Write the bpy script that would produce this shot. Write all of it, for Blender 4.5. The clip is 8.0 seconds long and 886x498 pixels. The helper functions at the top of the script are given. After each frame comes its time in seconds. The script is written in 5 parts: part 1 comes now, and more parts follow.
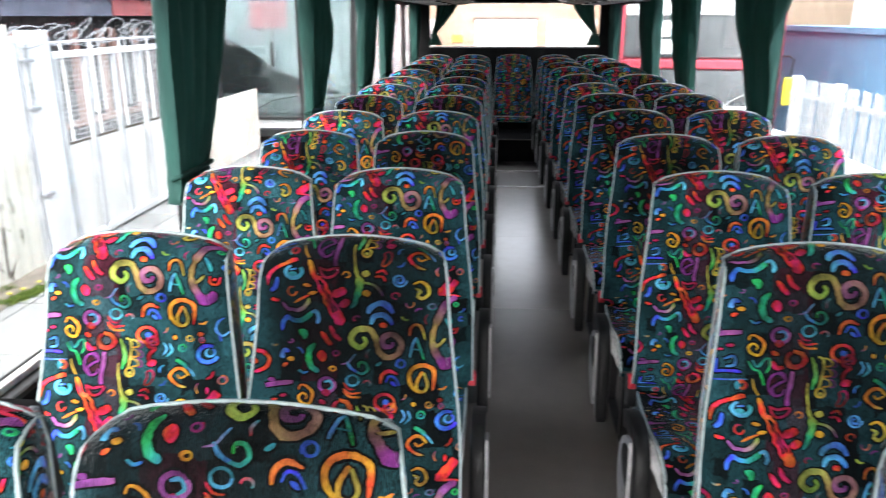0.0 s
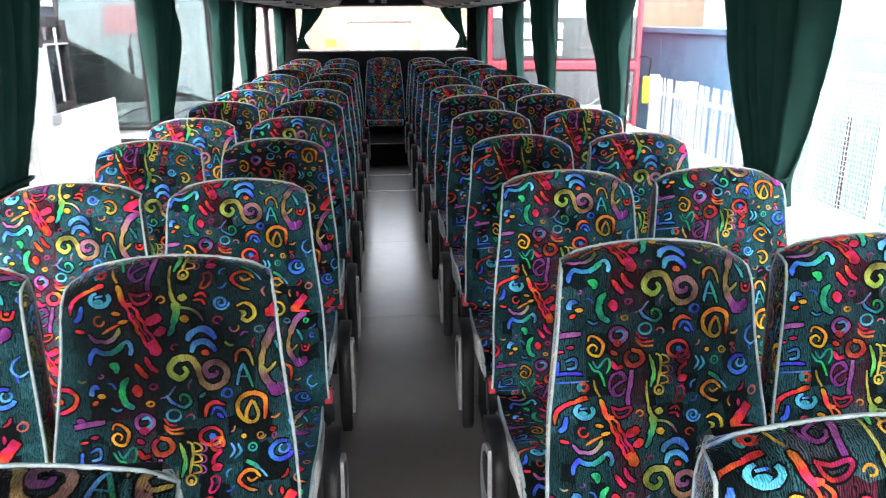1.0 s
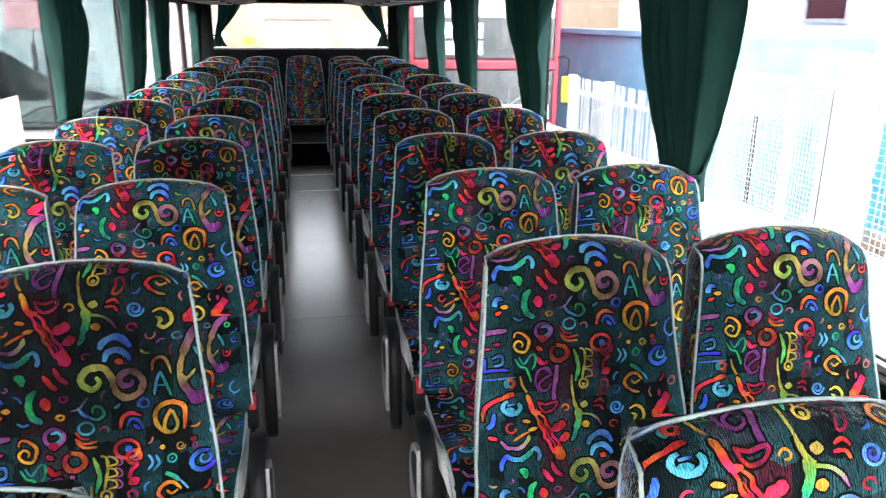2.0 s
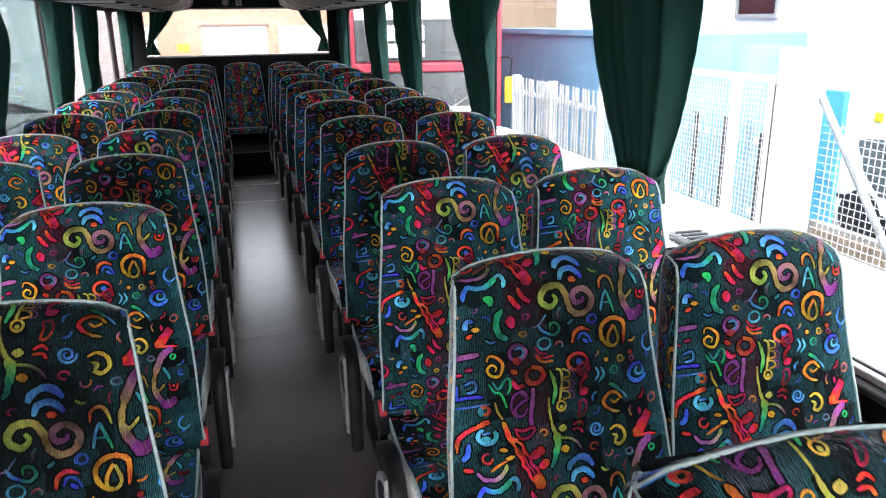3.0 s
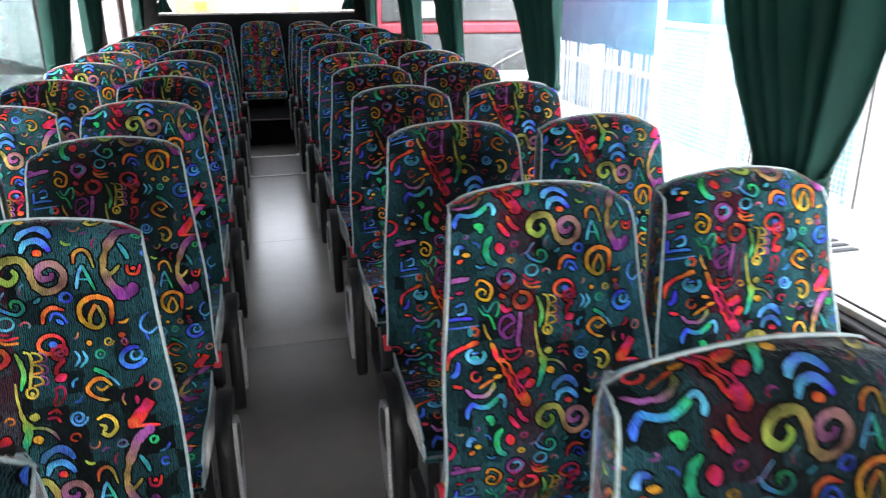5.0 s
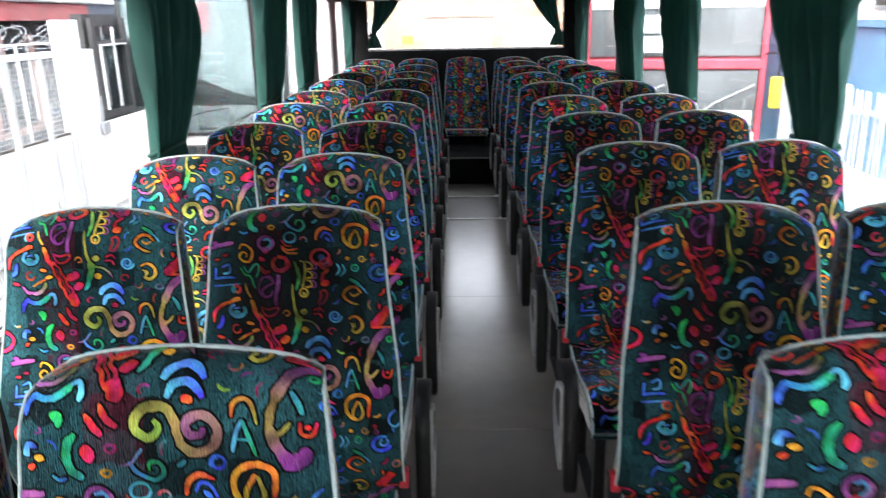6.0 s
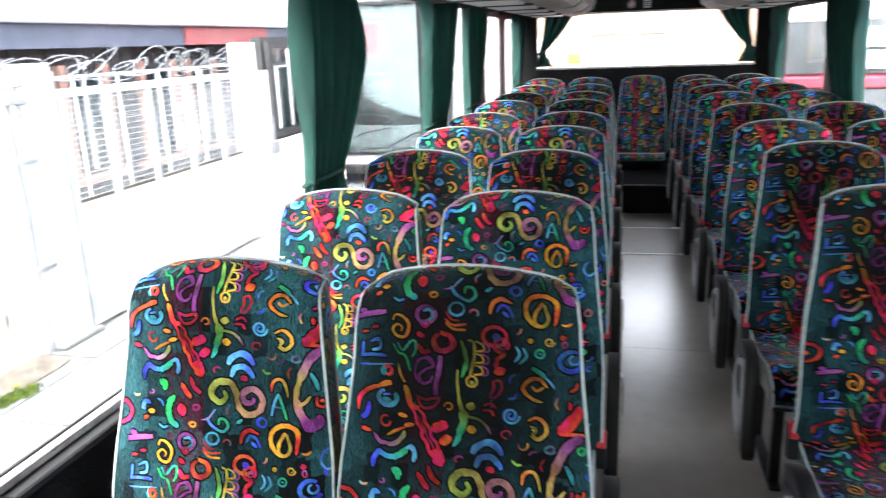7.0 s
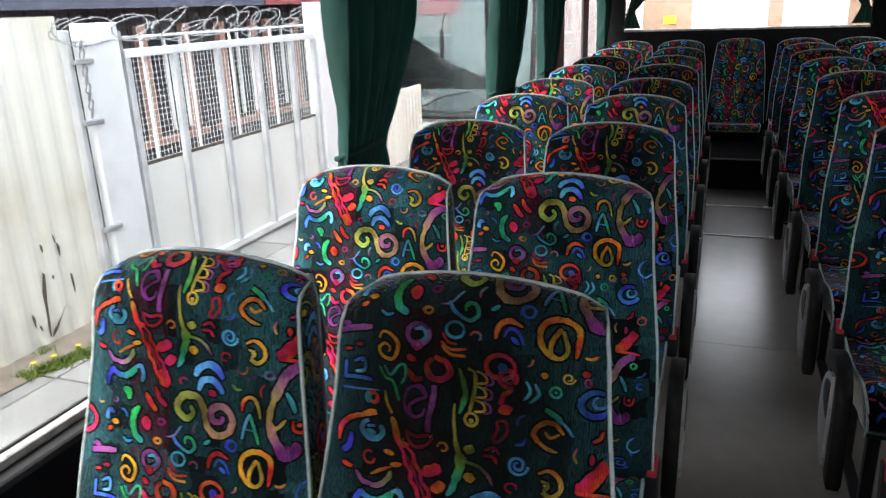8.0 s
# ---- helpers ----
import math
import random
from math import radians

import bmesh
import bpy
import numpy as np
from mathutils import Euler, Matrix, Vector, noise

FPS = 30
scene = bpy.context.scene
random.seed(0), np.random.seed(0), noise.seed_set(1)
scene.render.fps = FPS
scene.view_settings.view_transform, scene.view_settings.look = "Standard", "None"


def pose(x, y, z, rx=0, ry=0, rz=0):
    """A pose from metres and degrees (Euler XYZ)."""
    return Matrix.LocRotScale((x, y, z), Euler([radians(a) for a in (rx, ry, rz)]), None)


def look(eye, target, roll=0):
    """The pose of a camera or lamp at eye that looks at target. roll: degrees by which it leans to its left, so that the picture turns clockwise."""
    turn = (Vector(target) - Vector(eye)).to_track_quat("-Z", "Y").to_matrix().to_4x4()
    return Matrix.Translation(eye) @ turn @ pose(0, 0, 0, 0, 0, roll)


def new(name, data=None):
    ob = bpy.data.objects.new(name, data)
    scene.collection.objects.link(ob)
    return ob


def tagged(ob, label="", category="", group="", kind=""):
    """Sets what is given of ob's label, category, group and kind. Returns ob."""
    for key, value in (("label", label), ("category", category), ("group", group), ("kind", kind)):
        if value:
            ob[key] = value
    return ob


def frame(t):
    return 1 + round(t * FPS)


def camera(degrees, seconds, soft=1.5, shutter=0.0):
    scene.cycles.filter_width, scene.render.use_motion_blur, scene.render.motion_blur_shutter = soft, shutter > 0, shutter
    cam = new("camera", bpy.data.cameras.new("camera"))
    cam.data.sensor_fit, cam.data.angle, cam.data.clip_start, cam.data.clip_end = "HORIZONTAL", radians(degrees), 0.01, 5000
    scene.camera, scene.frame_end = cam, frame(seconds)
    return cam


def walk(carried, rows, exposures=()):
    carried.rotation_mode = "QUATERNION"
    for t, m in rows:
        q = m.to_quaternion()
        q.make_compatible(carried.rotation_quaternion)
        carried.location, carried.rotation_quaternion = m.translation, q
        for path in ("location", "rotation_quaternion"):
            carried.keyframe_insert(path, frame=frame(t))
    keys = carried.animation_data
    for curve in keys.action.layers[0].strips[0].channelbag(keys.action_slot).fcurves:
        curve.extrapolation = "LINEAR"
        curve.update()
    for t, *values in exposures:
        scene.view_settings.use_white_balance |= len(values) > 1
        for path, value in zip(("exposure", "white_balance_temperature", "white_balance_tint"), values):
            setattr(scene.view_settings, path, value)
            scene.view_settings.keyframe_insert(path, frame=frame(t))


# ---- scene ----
cam = camera(61.5, 8.0, soft=1.1, shutter=0.45)
PATH = [
    (0, (-0.179, 1.669, 1.669), (-0.321, 3.573, 1.072), -0.1),
    (0.5, (-0.134, 1.688, 1.669), (-0.070, 3.599, 1.084), 0.5),
    (1, (-0.055, 1.762, 1.657), (0.100, 3.667, 1.069), -0.4),
    (1.5, (-0.050, 1.770, 1.651), (0.199, 3.664, 1.058), 0.2),
    (3, (-0.062, 1.895, 1.657), (0.429, 3.743, 1.071), -0.8),
    (3.5, (0.003, 2.075, 1.655), (0.500, 3.918, 1.058), -0.9),
    (4, (0.012, 2.232, 1.636), (0.506, 4.075, 1.036), -0.5),
    (4.2, (0.003, 2.316, 1.624), (0.503, 4.153, 1.013), -0.5),
    (5.3, (-0.047, 2.752, 1.610), (0.290, 4.600, 0.923), -0.9),
    (5.5, (-0.045, 2.904, 1.627), (0.134, 4.790, 0.985), -1.4),
    (6, (-0.103, 3.115, 1.628), (-0.146, 5.024, 1.033), -1.1),
    (6.5, (-0.186, 3.351, 1.634), (-0.409, 5.264, 1.092), -1.3),
    (7, (-0.226, 3.556, 1.607), (-0.677, 5.429, 1.070), -2.1),
    (7.5, (-0.216, 3.743, 1.599), (-0.882, 5.540, 1.028), -2.4),
    (8, (-0.168, 3.864, 1.588), (-0.831, 5.646, 0.967), -2.1),
]
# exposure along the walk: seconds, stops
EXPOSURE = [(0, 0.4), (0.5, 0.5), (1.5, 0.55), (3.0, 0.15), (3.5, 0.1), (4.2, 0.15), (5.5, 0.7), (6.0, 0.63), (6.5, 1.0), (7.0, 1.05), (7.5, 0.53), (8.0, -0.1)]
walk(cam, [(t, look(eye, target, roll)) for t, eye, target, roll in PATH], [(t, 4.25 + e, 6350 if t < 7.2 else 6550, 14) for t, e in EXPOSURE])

# ---- daylight: bright overcast ----
world = bpy.data.worlds.new("overcast_sky")
scene.world = world
world.use_nodes = True
wn, wl = world.node_tree.nodes, world.node_tree.links
sky = wn.new("ShaderNodeTexSky")
sky.sky_type, sky.sun_disc = "NISHITA", False
sky.sun_elevation, sky.sun_rotation = radians(45), radians(190)
sky.air_density, sky.dust_density, sky.ozone_density = 1.0, 6.0, 0.6
veil = wn.new("ShaderNodeMix")  # the cloud sheet over the blue
veil.data_type = "RGBA"
veil.inputs["Factor"].default_value = 0.6
veil.inputs["B"].default_value = (10.0, 10.0, 10.15, 1)
wl.new(sky.outputs[0], veil.inputs["A"])
wl.new(veil.outputs["Result"], wn["Background"].inputs[0])
wn["Background"].inputs[1].default_value = 0.15
sun = new("sun", bpy.data.lights.new("sun", "SUN"))
sun.data.energy, sun.data.angle, sun.data.color = 1.15, radians(60), (1.0, 0.96, 0.9)
sun.matrix_world = look((0, 0, 10), (1.0, 6.0, 4.0))

# ---- materials ----
def material(name, base, rough=0.6, metal=0.0, second=None, scale=8.0, detail=4.0, bump=0.0, bump_scale=80.0, spread=(0.35, 0.65), stretch=(1, 1, 1), spec=0.5):
    """A procedural surface: two colours mixed by noise, a finer grain over it, and a bump."""
    mat = bpy.data.materials.new(name)
    mat.use_nodes = True
    n, l = mat.node_tree.nodes, mat.node_tree.links
    b = n["Principled BSDF"]
    b.inputs["Roughness"].default_value, b.inputs["Metallic"].default_value = rough, metal
    b.inputs["Specular IOR Level"].default_value = spec
    second = second or tuple(c * 0.8 for c in base)
    co, mp = n.new("ShaderNodeTexCoord"), n.new("ShaderNodeMapping")
    mp.inputs["Scale"].default_value = stretch
    l.new(co.outputs["Object"], mp.inputs["Vector"])
    big, ramp = n.new("ShaderNodeTexNoise"), n.new("ShaderNodeValToRGB")
    big.inputs["Scale"].default_value, big.inputs["Detail"].default_value = scale, detail
    l.new(mp.outputs[0], big.inputs["Vector"])
    ramp.color_ramp.elements[0].position, ramp.color_ramp.elements[1].position = spread
    ramp.color_ramp.elements[0].color, ramp.color_ramp.elements[1].color = (*second, 1), (*base, 1)
    l.new(big.outputs[0], ramp.inputs[0])
    fine, mix = n.new("ShaderNodeTexNoise"), n.new("ShaderNodeMix")
    fine.inputs["Scale"].default_value, fine.inputs["Detail"].default_value = bump_scale, 3.0
    l.new(mp.outputs[0], fine.inputs["Vector"])
    mix.data_type, mix.blend_type = "RGBA", "OVERLAY"
    mix.inputs["Factor"].default_value = 0.35
    l.new(ramp.outputs[0], mix.inputs["A"])
    l.new(fine.outputs[0], mix.inputs["B"])
    l.new(mix.outputs["Result"], b.inputs["Base Color"])
    if bump:
        bp = n.new("ShaderNodeBump")
        bp.inputs["Strength"].default_value, bp.inputs["Distance"].default_value = bump, 0.004
        l.new(fine.outputs[0], bp.inputs["Height"])
        l.new(bp.outputs[0], b.inputs["Normal"])
    return mat


def glass(name, tint, gloss=0.03):
    """Window glass: clear, with a mirror sheen that grows at grazing angles."""
    mat = bpy.data.materials.new(name)
    mat.use_nodes = True
    n, l = mat.node_tree.nodes, mat.node_tree.links
    n.remove(n["Principled BSDF"])
    tr, gl, fr, mx = n.new("ShaderNodeBsdfTransparent"), n.new("ShaderNodeBsdfGlossy"), n.new("ShaderNodeLayerWeight"), n.new("ShaderNodeMixShader")
    tr.inputs[0].default_value = (*tint, 1)
    gl.inputs["Roughness"].default_value = gloss
    up, sc = n.new("ShaderNodeMath"), n.new("ShaderNodeMath")
    up.operation, sc.operation = "POWER", "MULTIPLY_ADD"
    up.inputs[1].default_value, sc.inputs[1].default_value, sc.inputs[2].default_value = 6.0, 0.3, 0.012
    l.new(fr.outputs["Facing"], up.inputs[0])
    l.new(up.outputs[0], sc.inputs[0])
    l.new(sc.outputs[0], mx.inputs[0])
    l.new(tr.outputs[0], mx.inputs[1])
    l.new(gl.outputs[0], mx.inputs[2])
    l.new(mx.outputs[0], n["Material Output"].inputs[0])
    return mat


def woven(n, l, co):
    """Shared moquette weave: upright ribs about 3 mm apart, broken by noise; gives a 0..1 height."""
    mp, rib, fuzz, add = n.new("ShaderNodeMapping"), n.new("ShaderNodeTexWave"), n.new("ShaderNodeTexNoise"), n.new("ShaderNodeMath")
    mp.inputs["Scale"].default_value = (1.0, 1.0, 0.35)
    l.new(co.outputs["Object"], mp.inputs[0])
    rib.bands_direction = "X"
    rib.inputs["Scale"].default_value, rib.inputs["Distortion"].default_value = 95.0, 9.0
    rib.inputs["Detail"].default_value, rib.inputs["Detail Scale"].default_value = 3.0, 1.2
    l.new(mp.outputs[0], rib.inputs["Vector"])
    fuzz.inputs["Scale"].default_value, fuzz.inputs["Detail"].default_value, fuzz.inputs["Distortion"].default_value = 150.0, 2.0, 1.6
    l.new(mp.outputs[0], fuzz.inputs["Vector"])
    add.operation = "MULTIPLY_ADD"
    add.inputs[1].default_value = 0.4
    half = n.new("ShaderNodeMath")
    half.operation = "MULTIPLY"
    half.inputs[1].default_value = 0.6
    l.new(fuzz.outputs[0], half.inputs[0])
    l.new(rib.outputs["Fac"], add.inputs[0])
    l.new(half.outputs[0], add.inputs[2])
    return add


def ranged(n, l, source, a0, a1, b0, b1):
    r = n.new("ShaderNodeMapRange")
    for name, v in (("From Min", a0), ("From Max", a1), ("To Min", b0), ("To Max", b1)):
        r.inputs[name].default_value = v
    l.new(source, r.inputs[0])
    return r.outputs[0]


def times(n, l, colour, value):
    m = n.new("ShaderNodeMix")
    m.data_type, m.blend_type = "RGBA", "MULTIPLY"
    m.clamp_result = False
    m.inputs["Factor"].default_value = 1.0
    l.new(colour, m.inputs["A"])
    l.new(value, m.inputs["B"])
    return m.outputs["Result"]


def cloth_finish(n, l, weave, deep):
    b, bp = n["Principled BSDF"], n.new("ShaderNodeBump")
    bp.inputs["Strength"].default_value, bp.inputs["Distance"].default_value = deep, 0.003
    l.new(weave, bp.inputs["Height"])
    l.new(bp.outputs[0], b.inputs["Normal"])
    b.inputs["Roughness"].default_value, b.inputs["Specular IOR Level"].default_value = 0.95, 0.15
    b.inputs["Sheen Weight"].default_value, b.inputs["Sheen Roughness"].default_value = 0.75, 0.16


def fabric_ground():
    """Dark moquette: squared-off teal and petrol blocks on near-black, with an upright ribbed weave."""
    mat = bpy.data.materials.new("seat_moquette")
    mat.use_nodes = True
    n, l = mat.node_tree.nodes, mat.node_tree.links
    co, info = n.new("ShaderNodeTexCoord"), n.new("ShaderNodeObjectInfo")
    weave = woven(n, l, co)
    shift, bend, snap = n.new("ShaderNodeVectorMath"), n.new("ShaderNodeTexNoise"), n.new("ShaderNodeVectorMath")
    shift.operation, snap.operation = "MULTIPLY_ADD", "SNAP"
    bend.inputs["Scale"].default_value, bend.inputs["Detail"].default_value = 30.0, 3.0
    l.new(co.outputs["Object"], bend.inputs["Vector"])
    l.new(bend.outputs["Color"], shift.inputs[0])
    shift.inputs[1].default_value = (0.022, 0.022, 0.035)
    l.new(co.outputs["Object"], shift.inputs[2])
    l.new(shift.outputs[0], snap.inputs[0])
    snap.inputs[1].default_value = (0.03, 0.6, 0.045)
    patch, ramp = n.new("ShaderNodeTexNoise"), n.new("ShaderNodeValToRGB")
    patch.inputs["Scale"].default_value, patch.inputs["Detail"].default_value = 11.0, 2.0
    l.new(snap.outputs[0], patch.inputs["Vector"])
    e = ramp.color_ramp.elements
    e[0].position, e[0].color = 0.37, (0.002, 0.005, 0.006, 1)
    e[1].position, e[1].color = 0.68, (0.022, 0.09, 0.105, 1)
    for at, col in ((0.42, (0.003, 0.014, 0.017, 1)), (0.45, (0.009, 0.04, 0.046, 1)), (0.55, (0.015, 0.064, 0.074, 1))):
        k = e.new(at)
        k.color = col
    l.new(patch.outputs[0], ramp.inputs[0])
    # crimson yarn in the ground of one upright stripe of the repeat
    axes, far, streak, both, blend = n.new("ShaderNodeSeparateXYZ"), n.new("ShaderNodeMath"), n.new("ShaderNodeTexNoise"), n.new("ShaderNodeMath"), n.new("ShaderNodeMix")
    far.operation, both.operation, blend.data_type = "COMPARE", "MULTIPLY", "RGBA"
    l.new(shift.outputs[0], axes.inputs[0])
    l.new(axes.outputs["X"], far.inputs[0])
    far.inputs[1].default_value, far.inputs[2].default_value = -0.062, 0.042
    streak.inputs["Scale"].default_value, streak.inputs["Detail"].default_value = 16.0, 3.0
    l.new(snap.outputs[0], streak.inputs["Vector"])
    l.new(far.outputs[0], both.inputs[0])
    l.new(ranged(n, l, streak.outputs[0], 0.42, 0.6, 0.1, 0.85), both.inputs[1])
    l.new(both.outputs[0], blend.inputs["Factor"])
    l.new(ramp.outputs[0], blend.inputs["A"])
    blend.inputs["B"].default_value = (0.075, 0.006, 0.02, 1)
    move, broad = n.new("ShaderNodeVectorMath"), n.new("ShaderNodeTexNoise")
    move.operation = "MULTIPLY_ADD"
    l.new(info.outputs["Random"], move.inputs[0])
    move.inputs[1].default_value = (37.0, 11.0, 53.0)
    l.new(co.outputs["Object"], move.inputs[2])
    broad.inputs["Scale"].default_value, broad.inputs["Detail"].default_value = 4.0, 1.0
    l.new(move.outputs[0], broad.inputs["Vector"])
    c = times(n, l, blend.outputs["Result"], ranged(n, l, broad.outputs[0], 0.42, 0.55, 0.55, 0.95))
    # the print layer also carries the shade painted on the seat tops
    soil = n.new("ShaderNodeVertexColor")
    soil.layer_name = "print"
    c = times(n, l, times(n, l, c, soil.outputs[0]), soil.outputs[0])
    c = times(n, l, c, ranged(n, l, weave.outputs[0], 0.35, 0.65, 0.15, 1.75))
    l.new(c, n["Principled BSDF"].inputs["Base Color"])
    cloth_finish(n, l, weave.outputs[0], 0.6)
    return mat


def fabric_print():
    """The woven print: its colours, uneven where the pile is worn, over the same ribs."""
    mat = bpy.data.materials.new("seat_print")
    mat.use_nodes = True
    n, l = mat.node_tree.nodes, mat.node_tree.links
    at, co, hue, tone, big = n.new("ShaderNodeVertexColor"), n.new("ShaderNodeTexCoord"), n.new("ShaderNodeTexNoise"), n.new("ShaderNodeHueSaturation"), n.new("ShaderNodeTexNoise")
    at.layer_name = "print"
    weave = woven(n, l, co)
    hue.inputs["Scale"].default_value, hue.inputs["Detail"].default_value = 26.0, 2.0
    big.inputs["Scale"].default_value, big.inputs["Detail"].default_value = 17.0, 4.0
    l.new(co.outputs["Object"], hue.inputs["Vector"])
    l.new(co.outputs["Object"], big.inputs["Vector"])
    l.new(ranged(n, l, hue.outputs[0], 0.3, 0.7, 0.465, 0.535), tone.inputs["Hue"])
    tone.inputs["Saturation"].default_value = 0.98
    l.new(at.outputs[0], tone.inputs["Color"])
    c = times(n, l, tone.outputs[0], ranged(n, l, big.outputs[0], 0.36, 0.64, 0.35, 1.35))
    c = times(n, l, c, ranged(n, l, weave.outputs[0], 0.2, 0.75, 0.45, 1.35))
    l.new(c, n["Principled BSDF"].inputs["Base Color"])
    cloth_finish(n, l, weave.outputs[0], 0.5)
    return mat


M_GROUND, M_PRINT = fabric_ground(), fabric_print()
M_PIPE = material("piping_braid", (0.4, 0.48, 0.48), 0.65, second=(0.29, 0.36, 0.36), scale=60, bump=0.3, bump_scale=300)
M_SHELL = material("black_seat_shell", (0.010, 0.012, 0.013), 0.85, second=(0.02, 0.02, 0.02), scale=12, bump=0.15, bump_scale=260)
M_ARM = material("charcoal_armrest_vinyl", (0.008, 0.008, 0.0085), 0.5, second=(0.005, 0.005, 0.0055), scale=20, bump=0.2, bump_scale=220, spec=0.22)
M_ARMTRIM = material("grey_plastic_trim", (0.34, 0.34, 0.345), 0.5, second=(0.25, 0.25, 0.255), scale=20)
M_RED = material("red_buckle_button", (0.5, 0.003, 0.022), 0.45, second=(0.36, 0.002, 0.016), scale=30)
M_STEEL = material("dark_steel", (0.03, 0.03, 0.032), 0.4, 0.6, scale=15)
M_ALU = material("worn_aluminium", (0.62, 0.62, 0.6), 0.35, 0.9, second=(0.45, 0.45, 0.44), scale=30, bump=0.1, bump_scale=150)


def vinyl(name, base):
    """Polished coach vinyl: a hard clear wear layer over a flecked, scuffed ground."""
    mat = material(name, base, 0.42, second=tuple(c * 0.85 for c in base), scale=11.0, detail=5, bump=0.012, bump_scale=190, spread=(0.3, 0.7), spec=1.0)
    b = mat.node_tree.nodes["Principled BSDF"]
    b.inputs["Coat Weight"].default_value, b.inputs["Coat IOR"].default_value, b.inputs["Coat Roughness"].default_value = 1.0, 2.7, 0.25
    return mat


M_FLOOR, M_FLOORPALE, M_FLOORMID = vinyl("dark_grey_vinyl", (0.16, 0.143, 0.122)), vinyl("pale_warm_vinyl", (0.31, 0.273, 0.23)), vinyl("mid_grey_vinyl", (0.28, 0.25, 0.212))
M_FLOORSEAM = material("dirty_weld", (0.05, 0.045, 0.04), 0.6, second=(0.09, 0.08, 0.07), scale=30)
M_STEP = material("black_step_carpet", (0.008, 0.008, 0.009), 1.0, scale=20, bump=0.3, bump_scale=250, spec=0.1)
M_WALL = material("charcoal_wall_carpet", (0.011, 0.0115, 0.012), 0.95, second=(0.007, 0.0072, 0.0075), scale=10, bump=0.3, bump_scale=300, spec=0.2)
M_SILL = material("pale_grey_sill_trim", (0.62, 0.62, 0.61), 0.5, second=(0.33, 0.33, 0.32), scale=14)
M_RUBBER = material("black_window_rubber", (0.012, 0.012, 0.012), 0.6, scale=20)
M_CEIL = material("dark_headlining", (0.03, 0.03, 0.03), 0.95, second=(0.02, 0.02, 0.02), scale=14, bump=0.2, bump_scale=250)
M_RACK = material("grey_brown_rack_vinyl", (0.16, 0.14, 0.13), 0.6, second=(0.11, 0.1, 0.095), scale=7, bump=0.12, bump_scale=160)
M_PANEL = material("pale_service_panel", (0.45, 0.46, 0.46), 0.5, second=(0.36, 0.37, 0.37), scale=9)
M_CURTAIN = material("bottle_green_curtain", (0.0075, 0.045, 0.036), 0.8, second=(0.005, 0.028, 0.023), scale=18, bump=0.3, bump_scale=420, stretch=(1, 1, 0.3), spec=0.3)
n, l = M_CURTAIN.node_tree.nodes, M_CURTAIN.node_tree.links
thin, both = n.new("ShaderNodeBsdfTranslucent"), n.new("ShaderNodeMixShader")
thin.inputs[0].default_value = (0.07, 0.36, 0.28, 1)
both.inputs[0].default_value = 0.15
l.new(n["Principled BSDF"].outputs[0], both.inputs[1])
l.new(thin.outputs[0], both.inputs[2])
l.new(both.outputs[0], n["Material Output"].inputs[0])
M_GLASS = glass("tinted_side_glass", (0.38, 0.4, 0.405))
M_CLEAR = glass("clear_rear_glass", (0.44, 0.445, 0.443))
M_SCREEN = glass("windscreen_glass", (0.88, 0.9, 0.9))
M_STICKER = material("white_sticker", (0.7, 0.7, 0.68), 0.5, scale=30)


# ---- building helpers ----
def mesh_of(name, bm, mats, smooth=False):
    me = bpy.data.meshes.new(name)
    bmesh.ops.recalc_face_normals(bm, faces=bm.faces)
    bm.to_mesh(me)
    bm.free()
    for m in mats if isinstance(mats, (list, tuple)) else [mats]:
        me.materials.append(m)
    if smooth:
        me.polygons.foreach_set("use_smooth", [True] * len(me.polygons))
    return me


def part(name, bm, mats, parent=None, label="", smooth=False, m=None):
    """One mesh object under a thing or a part, from a bmesh or from a mesh that others share."""
    me = mesh_of(name, bm, mats, smooth) if isinstance(bm, bmesh.types.BMesh) else bm
    ob = new(name, me)
    if parent:
        ob.parent = parent
    if m is not None:
        ob.matrix_basis = m
    if label:
        tagged(ob, label)
    return ob


def thing(name, label, category, group="", kind="", m=None):
    ob = new(name)
    ob.empty_display_size = 0.1
    if m is not None:
        ob.matrix_basis = m
    return tagged(ob, label, category, group, kind)


def box(bm, lo, hi, bevel=0.0, m=None, seg=1):
    """A box from corner lo to corner hi, with bevelled edges."""
    mid, size = [(a + b) / 2 for a, b in zip(lo, hi)], [b - a for a, b in zip(lo, hi)]
    mat = Matrix.Translation(mid) @ Matrix.Diagonal((*size, 1))
    made = bmesh.ops.create_cube(bm, size=1, matrix=(m @ mat) if m is not None else mat)
    if bevel:
        edges = list({e for v in made["verts"] for e in v.link_edges})
        bmesh.ops.bevel(bm, geom=edges, offset=bevel, segments=seg, affect="EDGES", clamp_overlap=True)
    return bm


def boxes(*items, bevel=0.0):
    bm = bmesh.new()
    for lo, hi in items:
        box(bm, lo, hi, bevel)
    return bm


